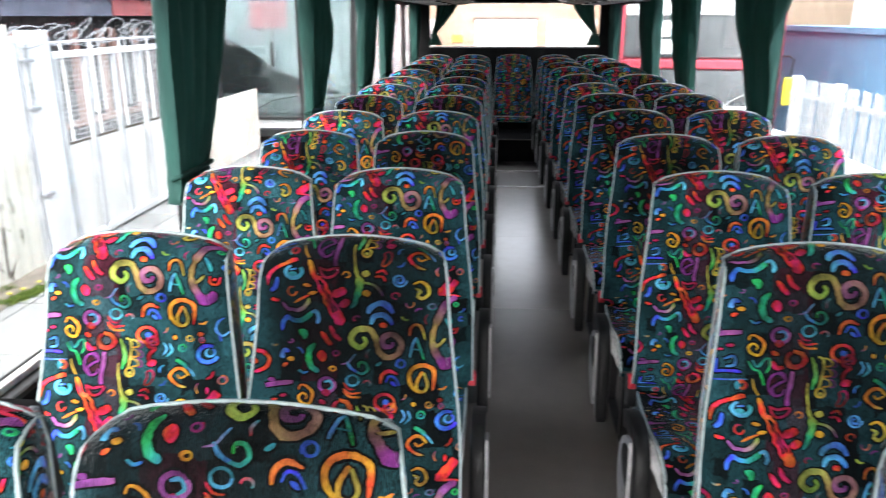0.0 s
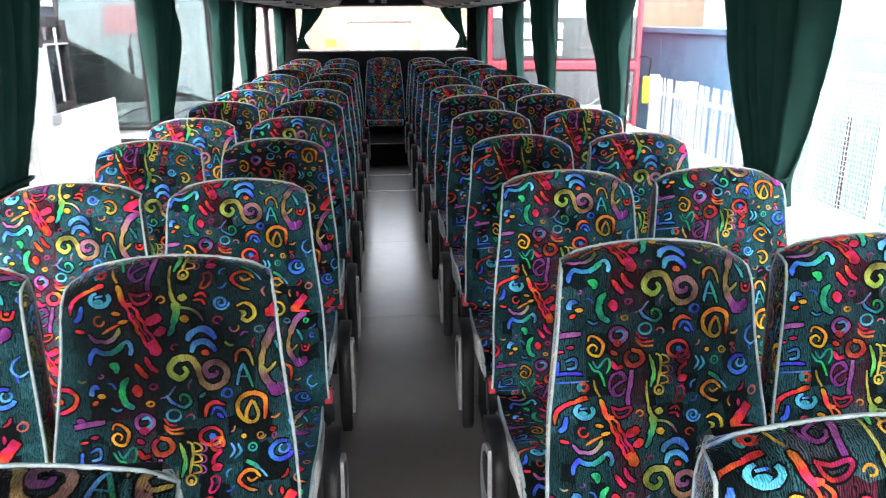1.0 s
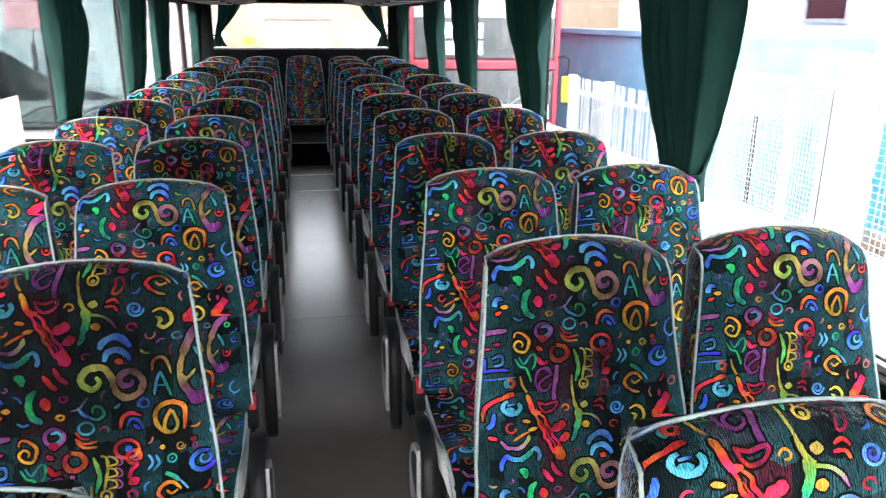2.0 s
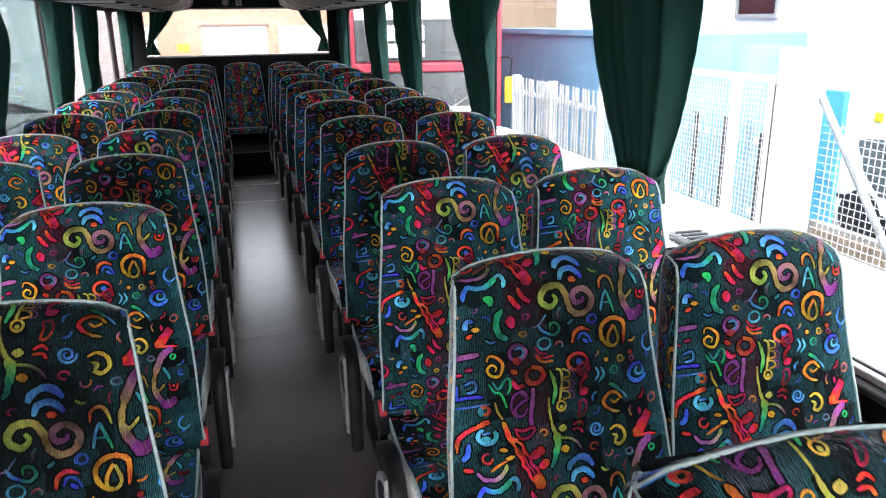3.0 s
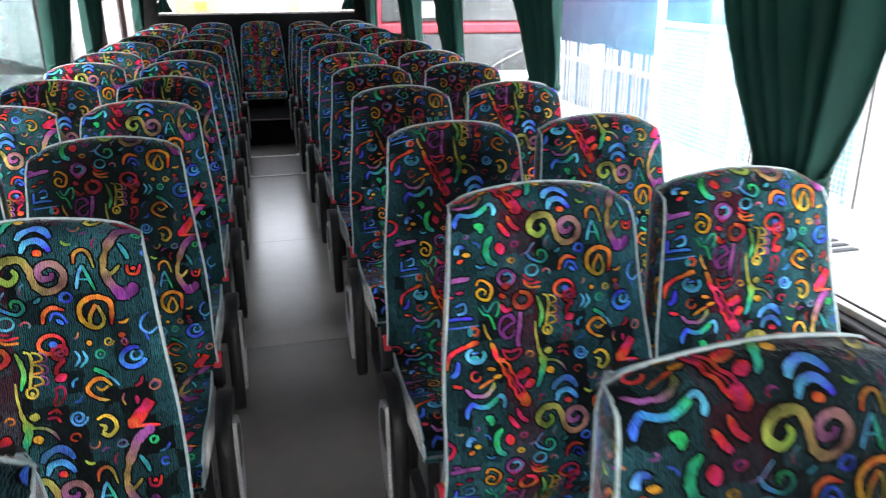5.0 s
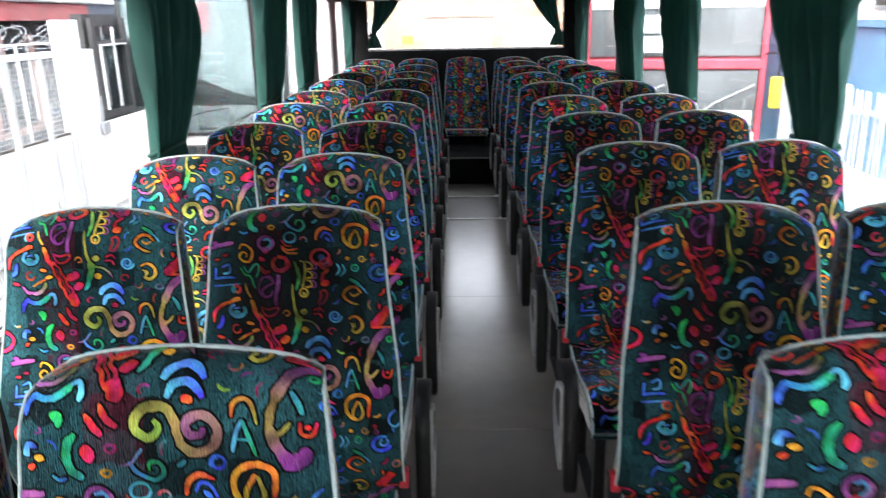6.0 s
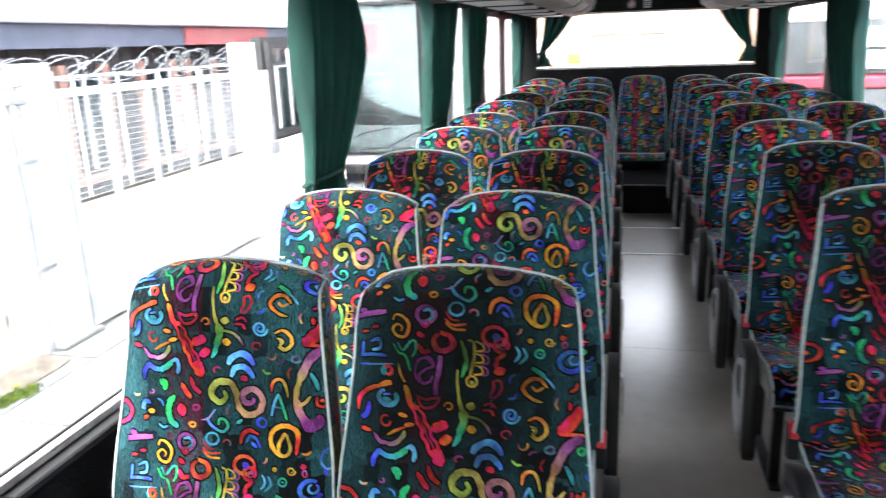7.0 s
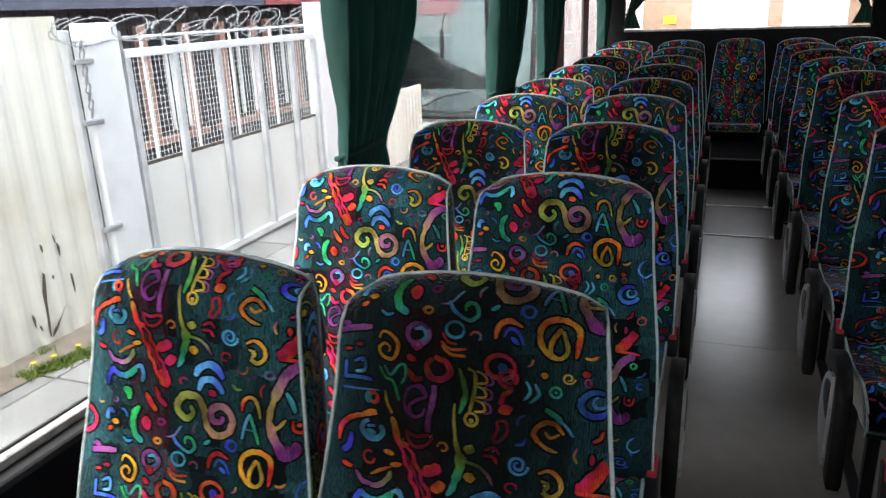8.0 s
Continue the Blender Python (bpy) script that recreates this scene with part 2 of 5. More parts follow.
def tube(bm, pts, r, sides=6, closed=False, index=0):
    """A round tube along points."""
    pts = [Vector(p) for p in pts]
    rings, up = [], Vector((0.13, 0.21, 1)).normalized()
    for i, p in enumerate(pts):
        a = pts[(i - 1) % len(pts)] if closed or i else p
        b = pts[(i + 1) % len(pts)] if closed or i < len(pts) - 1 else p
        d = (b - a).normalized()
        side = d.cross(up)
        side = side.normalized() if side.length > 1e-4 else Vector((1, 0, 0))
        over = side.cross(d).normalized()
        rr = r[i] if isinstance(r, (list, tuple)) else r
        rings.append([bm.verts.new(p + rr * (math.cos(k * math.tau / sides) * side + math.sin(k * math.tau / sides) * over)) for k in range(sides)])
    n = len(rings)
    for i in range(n if closed else n - 1):
        a, b = rings[i], rings[(i + 1) % n]
        for k in range(sides):
            bm.faces.new((a[k], a[(k + 1) % sides], b[(k + 1) % sides], b[k])).material_index = index
    if not closed:
        bm.faces.new(rings[0]).material_index = index
        bm.faces.new(rings[-1][::-1]).material_index = index
    return bm


def grid(bm, rows, index=0, wrap=False):
    """Quads between rows of points."""
    vs = [[bm.verts.new(p) for p in row] for row in rows]
    for a, b in zip(vs, vs[1:]):
        k = len(a)
        for i in range(k if wrap else k - 1):
            bm.faces.new((a[i], a[(i + 1) % k], b[(i + 1) % k], b[i])).material_index = index
    return vs


def prism(bm, outline, axis, a, b, index=0):
    """An outline of pairs drawn out along an axis from a to b."""
    def at(p, q):
        return {"x": (q, p[0], p[1]), "y": (p[0], q, p[1]), "z": (p[0], p[1], q)}[axis]
    lo, hi = [bm.verts.new(at(p, a)) for p in outline], [bm.verts.new(at(p, b)) for p in outline]
    bm.faces.new(lo).material_index = index
    bm.faces.new(hi[::-1]).material_index = index
    n = len(outline)
    for i in range(n):
        bm.faces.new((lo[i], lo[(i + 1) % n], hi[(i + 1) % n], hi[i])).material_index = index
    return bm


def spline(pts, n):
    """Points along a smooth curve through pts."""
    pts = [Vector(p) for p in pts]
    out, last = [], len(pts) - 1
    for k in range(n + 1):
        f = k / n * last
        i = min(int(f), last - 1)
        t = f - i
        p0, p1, p2, p3 = pts[max(i - 1, 0)], pts[i], pts[i + 1], pts[min(i + 2, last)]
        out.append(0.5 * (2 * p1 + (p2 - p0) * t + (2 * p0 - 5 * p1 + 4 * p2 - p3) * t * t + (3 * p1 - p0 - 3 * p2 + p3) * t ** 3))
    return out


# ---- the coach body ----
FRONT, REAR, SIDE, SILL, TOP, ROOF = -1.2, 12.0, 1.34, 0.81, 1.85, 2.14


def structure(name, bm, mats, label, smooth=False):
    return tagged(part(name, bm, mats, None, "", smooth), label, name.split("_")[0], "", "structure")


floor = structure("floor", boxes(((-SIDE - 0.06, FRONT, -0.06), (SIDE + 0.06, REAR + 0.06, -0.004))), M_FLOORSEAM, "worn grey vinyl floor sheets welded across the coach aisle")
# The two sheets from y 5.83 to 9.17 are paler than the rest.
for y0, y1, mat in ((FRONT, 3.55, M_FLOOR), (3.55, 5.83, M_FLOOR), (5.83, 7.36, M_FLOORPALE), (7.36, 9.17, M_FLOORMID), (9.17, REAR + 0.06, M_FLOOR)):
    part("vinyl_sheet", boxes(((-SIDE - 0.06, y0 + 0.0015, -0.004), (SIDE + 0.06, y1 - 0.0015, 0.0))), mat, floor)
structure("floor_underbody", boxes(((-SIDE - 0.06, FRONT - 0.07, -0.59), (SIDE + 0.06, REAR + 0.07, -0.064))), M_RUBBER, "plain dark underbody of the coach")
for y in (9.16, 9.97):
    strip = thing("floor_strip", "worn aluminium edge strip screwed across the aisle floor", "floor strip", "floor strips")
    part("bar", boxes(((-0.25, y, 0.0), (0.31, y + 0.022, 0.007)), bevel=0.002), M_ALU, strip)
    for x in (-0.22, 0.27):
        part("clip", boxes(((x - 0.035, y - 0.015, 0.007), (x + 0.035, y + 0.035, 0.012)), bevel=0.003), M_STICKER, strip, "white plastic end clip")

PILLARS = {-1: (-0.3, 2.6, 4.35, 6.22, 7.95, 9.39), 1: (-0.3, 2.5, 4.32, 6.1, 7.95, 9.54)}
HOLES = {-1: ((9.4, 10.98, 9.96, 10.84), (10.98, 11.98, 11.12, 11.85)), 1: ((9.55, 11.98, 10.13, 11.7),)}


def pierced(x0, x1, y0, y1, h0, h1, r=0.11):
    """A panel between the window pillars with a round-cornered light in it."""
    inner, outer, n = [], [], 6
    for cy, cz, a0 in ((h1 - r, TOP - 0.05 - r, 0), (h0 + r, TOP - 0.05 - r, 90), (h0 + r, SILL + 0.07 + r, 180), (h1 - r, SILL + 0.07 + r, 270)):
        for k in range(n + 1):
            a = radians(a0 + 90 * k / n)
            inner.append((cy + r * math.cos(a), cz + r * math.sin(a)))
            outer.append((y1 if math.cos(radians(a0 + 45)) > 0 else y0, TOP if a0 < 180 else SILL + 0.024))
    bm = bmesh.new()
    grid(bm, [[(x, *p) for p in loop] for x, loop in ((x0, outer), (x0, inner), (x1, inner), (x1, outer))], wrap=True)
    bmesh.ops.remove_doubles(bm, verts=bm.verts, dist=1e-5)
    return bm



for side, word in ((-1, "left"), (1, "right")):
    x0, x1 = sorted((side * SIDE, side * (SIDE + 0.06)))
    # Unseen front bay, y below -0.3: wall cut low to admit more light.
    structure("wall_" + word, boxes(((x0, FRONT, 0.0), (x1, -0.3, 0.25)), ((x0, -0.3, 0.0), (x1, REAR, SILL - 0.02)), ((x0, FRONT, TOP), (x1, REAR, ROOF))), M_WALL, "charcoal trimmed coach side wall under the windows")
    s0, s1 = sorted((side * (SIDE - 0.03), side * (SIDE + 0.05)))
    structure("sill_" + word, boxes(((s0, -0.3, SILL - 0.02), (s1, REAR, SILL)), bevel=0.004), M_RUBBER, "black rubber ledge under the side windows")
    t0, t1 = sorted((side * (SIDE + 0.002), side * (SIDE + 0.03)))
    structure("trim_" + word, boxes(((t0, -0.3, SILL), (t1, REAR, SILL + 0.022)), bevel=0.003), M_SILL, "pale window channel along the glass")
    k0, k1 = sorted((side * (SIDE + 0.021), side * (SIDE + 0.027)))
    structure("seal_" + word, boxes(((k0, -0.3, SILL + 0.022), (k1, REAR, SILL + 0.027))), M_RUBBER, "thin dark glazing seal on the window channel")
    for y in PILLARS[side]:
        p0, p1 = sorted((side * (SIDE + 0.012), side * (SIDE + 0.055)))
        structure("pillar_" + word, boxes(((p0, y - 0.007, SILL), (p1, y + 0.007, TOP)), bevel=0.005), M_SHELL, "slim window pillar of the coach side")
    for y0, y1, h0, h1 in HOLES[side]:
        structure("wall_%s_panel" % word, pierced(side * (SIDE + 0.004), side * (SIDE + 0.021), y0, y1, h0, h1), M_RUBBER, "black panel round a small rounded side window")
    ends = [FRONT, *PILLARS[side], REAR]
    for i, (a, b) in enumerate(zip(ends, ends[1:])):
        a, b = a + 0.007, b - 0.007
        win = thing("window_%d" % (i + 1 + (7 if side > 0 else 0)), "large clear side window of the coach", "window", "side windows", "structure")
        g0, g1 = sorted((side * (SIDE + 0.034), side * (SIDE + 0.04)))
        # The front bay's pane reaches low and stays untinted, added for light.
        pane = part("pane", boxes(((g0, a, SILL + 0.01 if b > 0 else 0.25), (g1, b, TOP - 0.01))), M_GLASS if b > 0 else M_SCREEN, win)
        pane.visible_shadow = False
        f0, f1 = sorted((side * (SIDE + 0.022), side * (SIDE + 0.033)))
        bm = boxes(((f0, a, SILL + 0.022), (f1, a + 0.008, TOP)), ((f0, b - 0.008, SILL + 0.022), (f1, b, TOP)), ((f0, a + 0.008, TOP - 0.02), (f1, b - 0.008, TOP)))
        part("window_frame", bm, M_SHELL, win)

# rear wall with its wide window
RW_L, RW_R, RW_B, RW_T = -1.12, 1.12, 1.275, 1.835
structure("wall_rear", boxes(((-SIDE - 0.06, REAR, 0), (SIDE + 0.06, REAR + 0.07, RW_B)), ((-SIDE - 0.06, REAR, RW_T), (SIDE + 0.06, REAR + 0.07, ROOF)), ((-SIDE - 0.06, REAR, RW_B), (RW_L, REAR + 0.07, RW_T)), ((RW_R, REAR, RW_B), (SIDE + 0.06, REAR + 0.07, RW_T))), M_WALL, "black trimmed rear wall of the coach")
rear_window = thing("window_rear", "wide rear window over the back seats", "window", kind="structure")
pane = part("pane", boxes(((RW_L, REAR + 0.03, RW_B), (RW_R, REAR + 0.036, RW_T))), M_CLEAR, rear_window)
pane.visible_shadow = False
part("window_sill", boxes(((RW_L, REAR - 0.012, RW_B - 0.012), (RW_R, REAR + 0.028, RW_B + 0.008)), bevel=0.003), M_SILL, rear_window, "pale trim strip")
part("window_frame", boxes(((RW_L, REAR - 0.01, RW_T - 0.006), (RW_R, REAR + 0.028, RW_T + 0.012)), bevel=0.003), M_SILL, rear_window, "pale trim strip")
structure("wall_front", boxes(((-SIDE - 0.06, FRONT - 0.07, 0), (SIDE + 0.06, FRONT, 0.5)), ((-SIDE - 0.06, FRONT - 0.07, 1.85), (SIDE + 0.06, FRONT, ROOF))), M_WALL, "dark front bulkhead below the windscreen")
# Never in view; kept tall and clear so more daylight reaches the seats.
front_window = thing("window_front", "broad windscreen at the front of the coach", "window", kind="structure")
pane = part("pane", boxes(((-SIDE, FRONT - 0.04, 0.5), (SIDE, FRONT - 0.034, 1.85))), M_SCREEN, front_window)
pane.visible_shadow = False
structure("ceiling", boxes(((-SIDE - 0.06, FRONT - 0.07, ROOF), (SIDE + 0.06, REAR + 0.07, ROOF + 0.05))), M_CEIL, "dark fabric headlining of the coach roof")
structure("step_rear", boxes(((-0.275, 10.56, 0.0), (0.275, REAR, 0.262)), bevel=0.006), M_STEP, "black carpeted step before the back bench")
structure("trim_step", boxes(((-0.27, 10.545, 0.258), (0.27, 10.565, 0.27)), bevel=0.002), M_RACK, "worn edge of the rear step")


def luggage_rack(side):
    """Overhead rack: flat underside, rolled inner lip, service panels."""
    rack = thing("luggage_rack", "overhead luggage rack with a rolled vinyl lip and pale underside panels", "luggage rack", "luggage racks")
    prof = [(SIDE - 0.005, 1.86), (0.68, 1.80), (0.57, 1.82), (0.505, 1.86), (0.48, 1.92), (0.5, 1.98), (0.55, 2.02), (0.57, 2.022), (0.67, 1.93), (SIDE - 0.005, 1.93)]
    stations = ((FRONT + 0.05, 1.0), (11.2, 1.0), (11.4, 0.985), (11.52, 0.95), (11.6, 0.86))
    rows = []
    for y, k in stations:
        rows.append([(side * (SIDE + (x - SIDE) * k), y, 1.9 + (z - 1.9) * (0.4 + 0.6 * k)) for x, z in prof])
    bm = bmesh.new()
    vs = grid(bm, rows, wrap=True)
    bm.faces.new(vs[-1])
    bm.faces.new(vs[0])
    part("shelf", bm, M_RACK, rack, smooth=False)
    for i in range(15):
        y = 0.1 + i * 0.75
        x0, x1 = sorted((side * 0.78, side * 1.05))
        part("service_panel", boxes(((x0, y, 1.796), (x1, y + 0.5, 1.83)), bevel=0.004), M_PANEL, rack, "pale grey plastic panel")
        x0, x1 = sorted((side * 0.74, side * 1.18))
        part("panel_gap", boxes(((x0, y + 0.6, 1.794), (x1, y + 0.615, 1.84))), M_RUBBER, rack, "black joint")
    for y in (9.3, 10.4, 11.2):
        bm = bmesh.new()
        tube(bm, [(side * x, y + 0.05 * i / 5, z) for i, (x, z) in enumerate(((0.66, 1.799), (0.56, 1.817), (0.496, 1.858), (0.474, 1.92), (0.494, 1.98)))], 0.004, 5)
        part("rib", bm, M_ALU, rack, "thin metal rib round the lip")
    return rack


luggage_rack(-1)
luggage_rack(1)


# ---- the printed moquette: one repeat, 440 x 422 mm, drawn round the purple spiral at (0, 0) ----
RED, CRIMSON, ORANGE, AMBER, YELLOW, LIME = (0.62, 0.012, 0.026), (0.32, 0.008, 0.035), (0.7, 0.085, 0.014), (0.7, 0.29, 0.015), (0.42, 0.37, 0.06), (0.26, 0.42, 0.05)
GREEN, TEAL, SKY, BLUE, PURPLE, MAUVE = (0.015, 0.46, 0.14), (0.03, 0.29, 0.33), (0.1, 0.4, 0.7), (0.03, 0.11, 0.6), (0.2, 0.03, 0.2), (0.35, 0.1, 0.32)
TAN = (0.36, 0.24, 0.07)
INK = (0.002, 0.003, 0.0035)
STROKES = []


def stroke(c0, c1, width, *pts, taper=(0.55, 0.55)):
    """A brush stroke through points in mm, from one colour to another; width in mm, thinner at its ends."""
    n = max(5, min(26, 4 * (len(pts) - 1)))
    STROKES.append((spline([(x, y, 0) for x, y in pts], n) if len(pts) > 2 else [Vector((pts[0][0] + (pts[1][0] - pts[0][0]) * k / n, pts[0][1] + (pts[1][1] - pts[0][1]) * k / n, 0)) for k in range(n + 1)], c0, c1, width, taper))


def ring(c0, c1, width, x, y, rx, ry=None, a0=0, a1=360, inward=0.0):
    """A ring, an arc, or (inward) a spiral."""
    ry, n = ry or rx, max(7, int(abs(a1 - a0) / 24))
    pts = []
    for k in range(n + 1):
        a, f = radians(a0 + (a1 - a0) * k / n), 1 - inward * k / n
        pts.append(Vector((x + rx * f * math.cos(a), y + ry * f * math.sin(a), 0)))
    STROKES.append((pts, c0, c1, width, (0.8, 0.6)))


def blob(c, x, y, rx, ry=None, turn=0):
    ry, t = ry or rx, radians(turn)
    STROKES.append(([Vector((x + rx * k / 3 * math.cos(t), y + rx * k / 3 * math.sin(t), 0)) for k in range(-3, 4)], c, c, 2 * ry, (0.25, 0.25)))


# the S with its spiral, and the arches over it
stroke(LIME, TAN, 14, (-60, -16), (-53, -4), (-67, 8), (-85, -5), (-81, -26), (-61, -35), (-42, -31), (-32, -13), (-30, 3), taper=(0.5, 0.9))
stroke(TAN, PURPLE, 14, (-30, 1), (-21, 21), (-1, 30), (19, 19), (26, -1), (14, -20), (-5, -22), (-18, -9), (-11, 5), (4, 3), (6, -6), taper=(0.9, 0.5))
stroke(SKY, BLUE, 14, (-50, -70), (-40, -85), (-19, -93), (-3, -86), (7, -71), taper=(0.6, 0.5))
stroke(SKY, BLUE, 13, (-43, -45), (-34, -62), (-17, -67), (-2, -58), (6, -45), taper=(0.6, 0.5))
blob(RED, -15, -43, 8, 7, 20)
# an arch over the letter and the leaping figure beside it
stroke(ORANGE, YELLOW, 6, (44, -20), (47, -39), (62, -46), (72, -34), (78, -10), taper=(0.5, 0.4))
stroke(SKY, SKY, 6, (45, 28), (49, 5), (58, -17), taper=(0.6, 0.5))
stroke(TEAL, GREEN, 6, (58, -17), (66, 5), (76, 34), taper=(0.6, 0.4))
stroke(TEAL, TEAL, 4, (49, 10), (70, 12))
stroke(PURPLE, MAUVE, 20, (152, -106), (136, -101), (121, -88), taper=(0.3, 0.9))
stroke(MAUVE, TAN, 17, (122, -90), (110, -68), (100, -42), taper=(1.0, 0.55))
stroke(TAN, TAN, 11, (101, -46), (95, -24), (94, -4), taper=(0.8, 0.9))
stroke(TAN, PURPLE, 17, (94, -8), (100, 16), (113, 38), taper=(0.6, 1.0))
stroke(PURPLE, PURPLE, 24, (110, 34), (124, 48), (138, 40), (139, 26), taper=(0.7, 0.3))
stroke(TAN, YELLOW, 7, (100, 6), (111, 1), (122, -12), taper=(0.9, 0.3))
stroke(RED, RED, 24, (107, -115), (124, -130), (150, -160), taper=(0.25, 0.8))
stroke(RED, ORANGE, 6, (110, -115), (136, -114), (163, -109), taper=(0.7, 0.3))
stroke(CRIMSON, RED, 6, (134, -11), (136, 6), (150, 9), (156, -10), taper=(0.6, 0.6))
blob(RED, 144, -3, 4, 4, 0)
stroke(TEAL, TEAL, 8, (121, -58), (131, -40), (137, -23), taper=(0.5, 0.5))
# the horseshoe with its loop, and the rings beside it
stroke(AMBER, AMBER, 9, (77, 107), (59, 103), (45, 83), (47, 60), (62, 48), (78, 47), taper=(0.5, 1.0))
stroke(AMBER, ORANGE, 10, (76, 46), (94, 54), (100, 73), (96, 104), taper=(1.0, 0.2))
stroke(AMBER, YELLOW, 7, (74, 61), (62, 81), (61, 100), (74, 107), (85, 92), (76, 64), taper=(0.9, 0.9))
stroke(ORANGE, RED, 8, (-21, 89), (-16, 69), (-1, 60), (19, 67), taper=(0.5, 0.3))
stroke(BLUE, BLUE, 5, (-8, 85), (-1, 72), (12, 75), (22, 92), taper=(0.5, 0.7))
blob(BLUE, 9, 88, 8, 4, 40)
ring(ORANGE, RED, 8, -11, 130, 22, 18, 0, 360)
blob(BLUE, -8, 130, 7, 8, 0)
blob(AMBER, 54, 134, 5, 5, 0)
ring(AMBER, YELLOW, 3, 88, 135, 9, 9, 0, 480, 0.65)
ring(CRIMSON, MAUVE, 3, 115, 139, 6, 8, 0, 400, 0.5)
# the looped figure, arcs and spirals
stroke(MAUVE, SKY, 4, (-109, 47), (-94, 44), (-85, 33), (-77, 23), taper=(0.4, 0.6))
stroke(SKY, BLUE, 6, (-96, 41), (-88, 54), (-73, 64), taper=(0.5, 0.9))
stroke(TEAL, GREEN, 6, (-75, 63), (-60, 67), (-49, 57), (-55, 43), (-68, 43), (-69, 54), taper=(0.9, 0.5))
ring(SKY, TEAL, 5, -83, 83, 14, 12, 0, 360)
stroke(RED, CRIMSON, 4, (-103, 88), (-93, 102), (-78, 104), taper=(0.4, 0.6))
stroke(RED, ORANGE, 5, (-104, 102), (-89, 113), (-64, 110), taper=(0.4, 0.5))
stroke(ORANGE, AMBER, 5, (-103, 108), (-89, 120), (-65, 121), taper=(0.3, 0.8))
ring(MAUVE, PURPLE, 8, -141, 95, 18, 16, -30, 330)
stroke(SKY, TEAL, 6, (-147, 88), (-134, 86), (-128, 98), (-139, 106), taper=(0.7, 0.5))
stroke(AMBER, AMBER, 6, (-206, 108), (-201, 97), (-188, 99), (-174, 113), (-177, 132), (-185, 140), (-199, 137), (-206, 125), (-197, 115), (-187, 121), (-190, 129), taper=(0.6, 0.5))
stroke(PURPLE, MAUVE, 12, (-283, 104), (-254, 97), (-220, 91), taper=(0.8, 0.6))
blob(PURPLE, -269, 90, 9, 5, 0)
# strokes like letters
stroke(CRIMSON, RED, 6, (-270, 135), (-256, 133), taper=(0.8, 0.6))
blob(CRIMSON, -242, 123, 8, 4, -10)
stroke(BLUE, BLUE, 7, (-270, 183), (-268, 155), taper=(0.8, 0.6))
stroke(BLUE, SKY, 6, (-252, 154), (-233, 146), (-232, 165), (-249, 170), taper=(0.8, 0.8))
stroke(BLUE, BLUE, 7, (-273, 184), (-244, 179), (-218, 179), taper=(0.8, 0.7))
stroke(BLUE, SKY, 4, (-275, 202), (-239, 198), (-205, 194))
stroke(GREEN, GREEN, 5, (-205, 154), (-194, 171), (-181, 176), (-171, 205), taper=(0.6, 0.8))
stroke(TEAL, GREEN, 5, (-196, 151), (-186, 166), (-171, 148), (-161, 147), (-161, 165), (-168, 178), taper=(0.7, 0.5))
ring(CRIMSON, ORANGE, 5, -214, 208, 8, 8, 0, 360)
stroke(CRIMSON, ORANGE, 11, (-116, 131), (-126, 142), (-119, 160), (-102, 162), (-88, 149), (-95, 134), (-113, 128), taper=(0.8, 0.8))
stroke(RED, CRIMSON, 10, (-156, 151), (-147, 166), (-132, 164), taper=(0.4, 0.8))
blob(CRIMSON, -143, 112, 10, 8, 10)
blob(RED, -151, 134, 8, 6, 30)
stroke(MAUVE, PURPLE, 10, (-113, 172), (-116, 202), (-121, 223), (-121, 248), taper=(0.9, 0.9))
stroke(PURPLE, PURPLE, 6, (-153, 181), (-135, 176), (-126, 191), (-141, 200), (-154, 212), (-145, 227), (-130, 221), taper=(0.8, 0.8))
ring(PURPLE, PURPLE, 5, -144, 203, 18, 25, 20, 330)
stroke(LIME, GREEN, 9, (-74, 140), (-66, 163), (-64, 185), (-72, 211), taper=(0.3, 0.4))
stroke(YELLOW, YELLOW, 6, (-60, 139), (-50, 144), (-48, 164), (-52, 186), (-56, 207), taper=(0.8, 0.9))
stroke(YELLOW, AMBER, 4, (-47, 141), (-34, 146), (-31, 157), (-47, 160), taper=(0.9, 0.9))
stroke(MAUVE, PURPLE, 4, (-34, 142), (-23, 148), (-22, 158), (-32, 161), taper=(0.7, 0.7))
stroke(YELLOW, AMBER, 4, (-48, 164), (-35, 168), (-32, 179), (-48, 182), taper=(0.9, 0.9))
stroke(MAUVE, PURPLE, 4, (-35, 164), (-24, 170), (-23, 180), (-33, 183), taper=(0.7, 0.7))
stroke(YELLOW, AMBER, 4, (-49, 186), (-36, 190), (-33, 201), (-49, 204), taper=(0.9, 0.9))
stroke(MAUVE, PURPLE, 4, (-36, 186), (-25, 192), (-24, 202), (-35, 205), taper=(0.7, 0.7))
ring(YELLOW, AMBER, 5, -53, 217, 10, 10, -60, 300)
blob(YELLOW, -53, 219, 4, 4, 0)
ring(CRIMSON, RED, 8, 2, 146, 15, 14, 60, 400, 0.2)
ring(CRIMSON, MAUVE, 5, 3, 148, 6, 5, 0, 360)
stroke(RED, CRIMSON, 9, (9, 162), (-5, 173), (-8, 188), taper=(0.6, 0.9))
blob(RED, -1, 194, 11, 8, -20)
stroke(CRIMSON, CRIMSON, 5, (-14, 215), (-1, 212), (3, 226), (-6, 242), (-18, 244), (-12, 227), (-14, 215), taper=(0.9, 0.9))
stroke(RED, CRIMSON, 6, (-30, 261), (-16, 255), (-7, 264), taper=(0.5, 0.7))
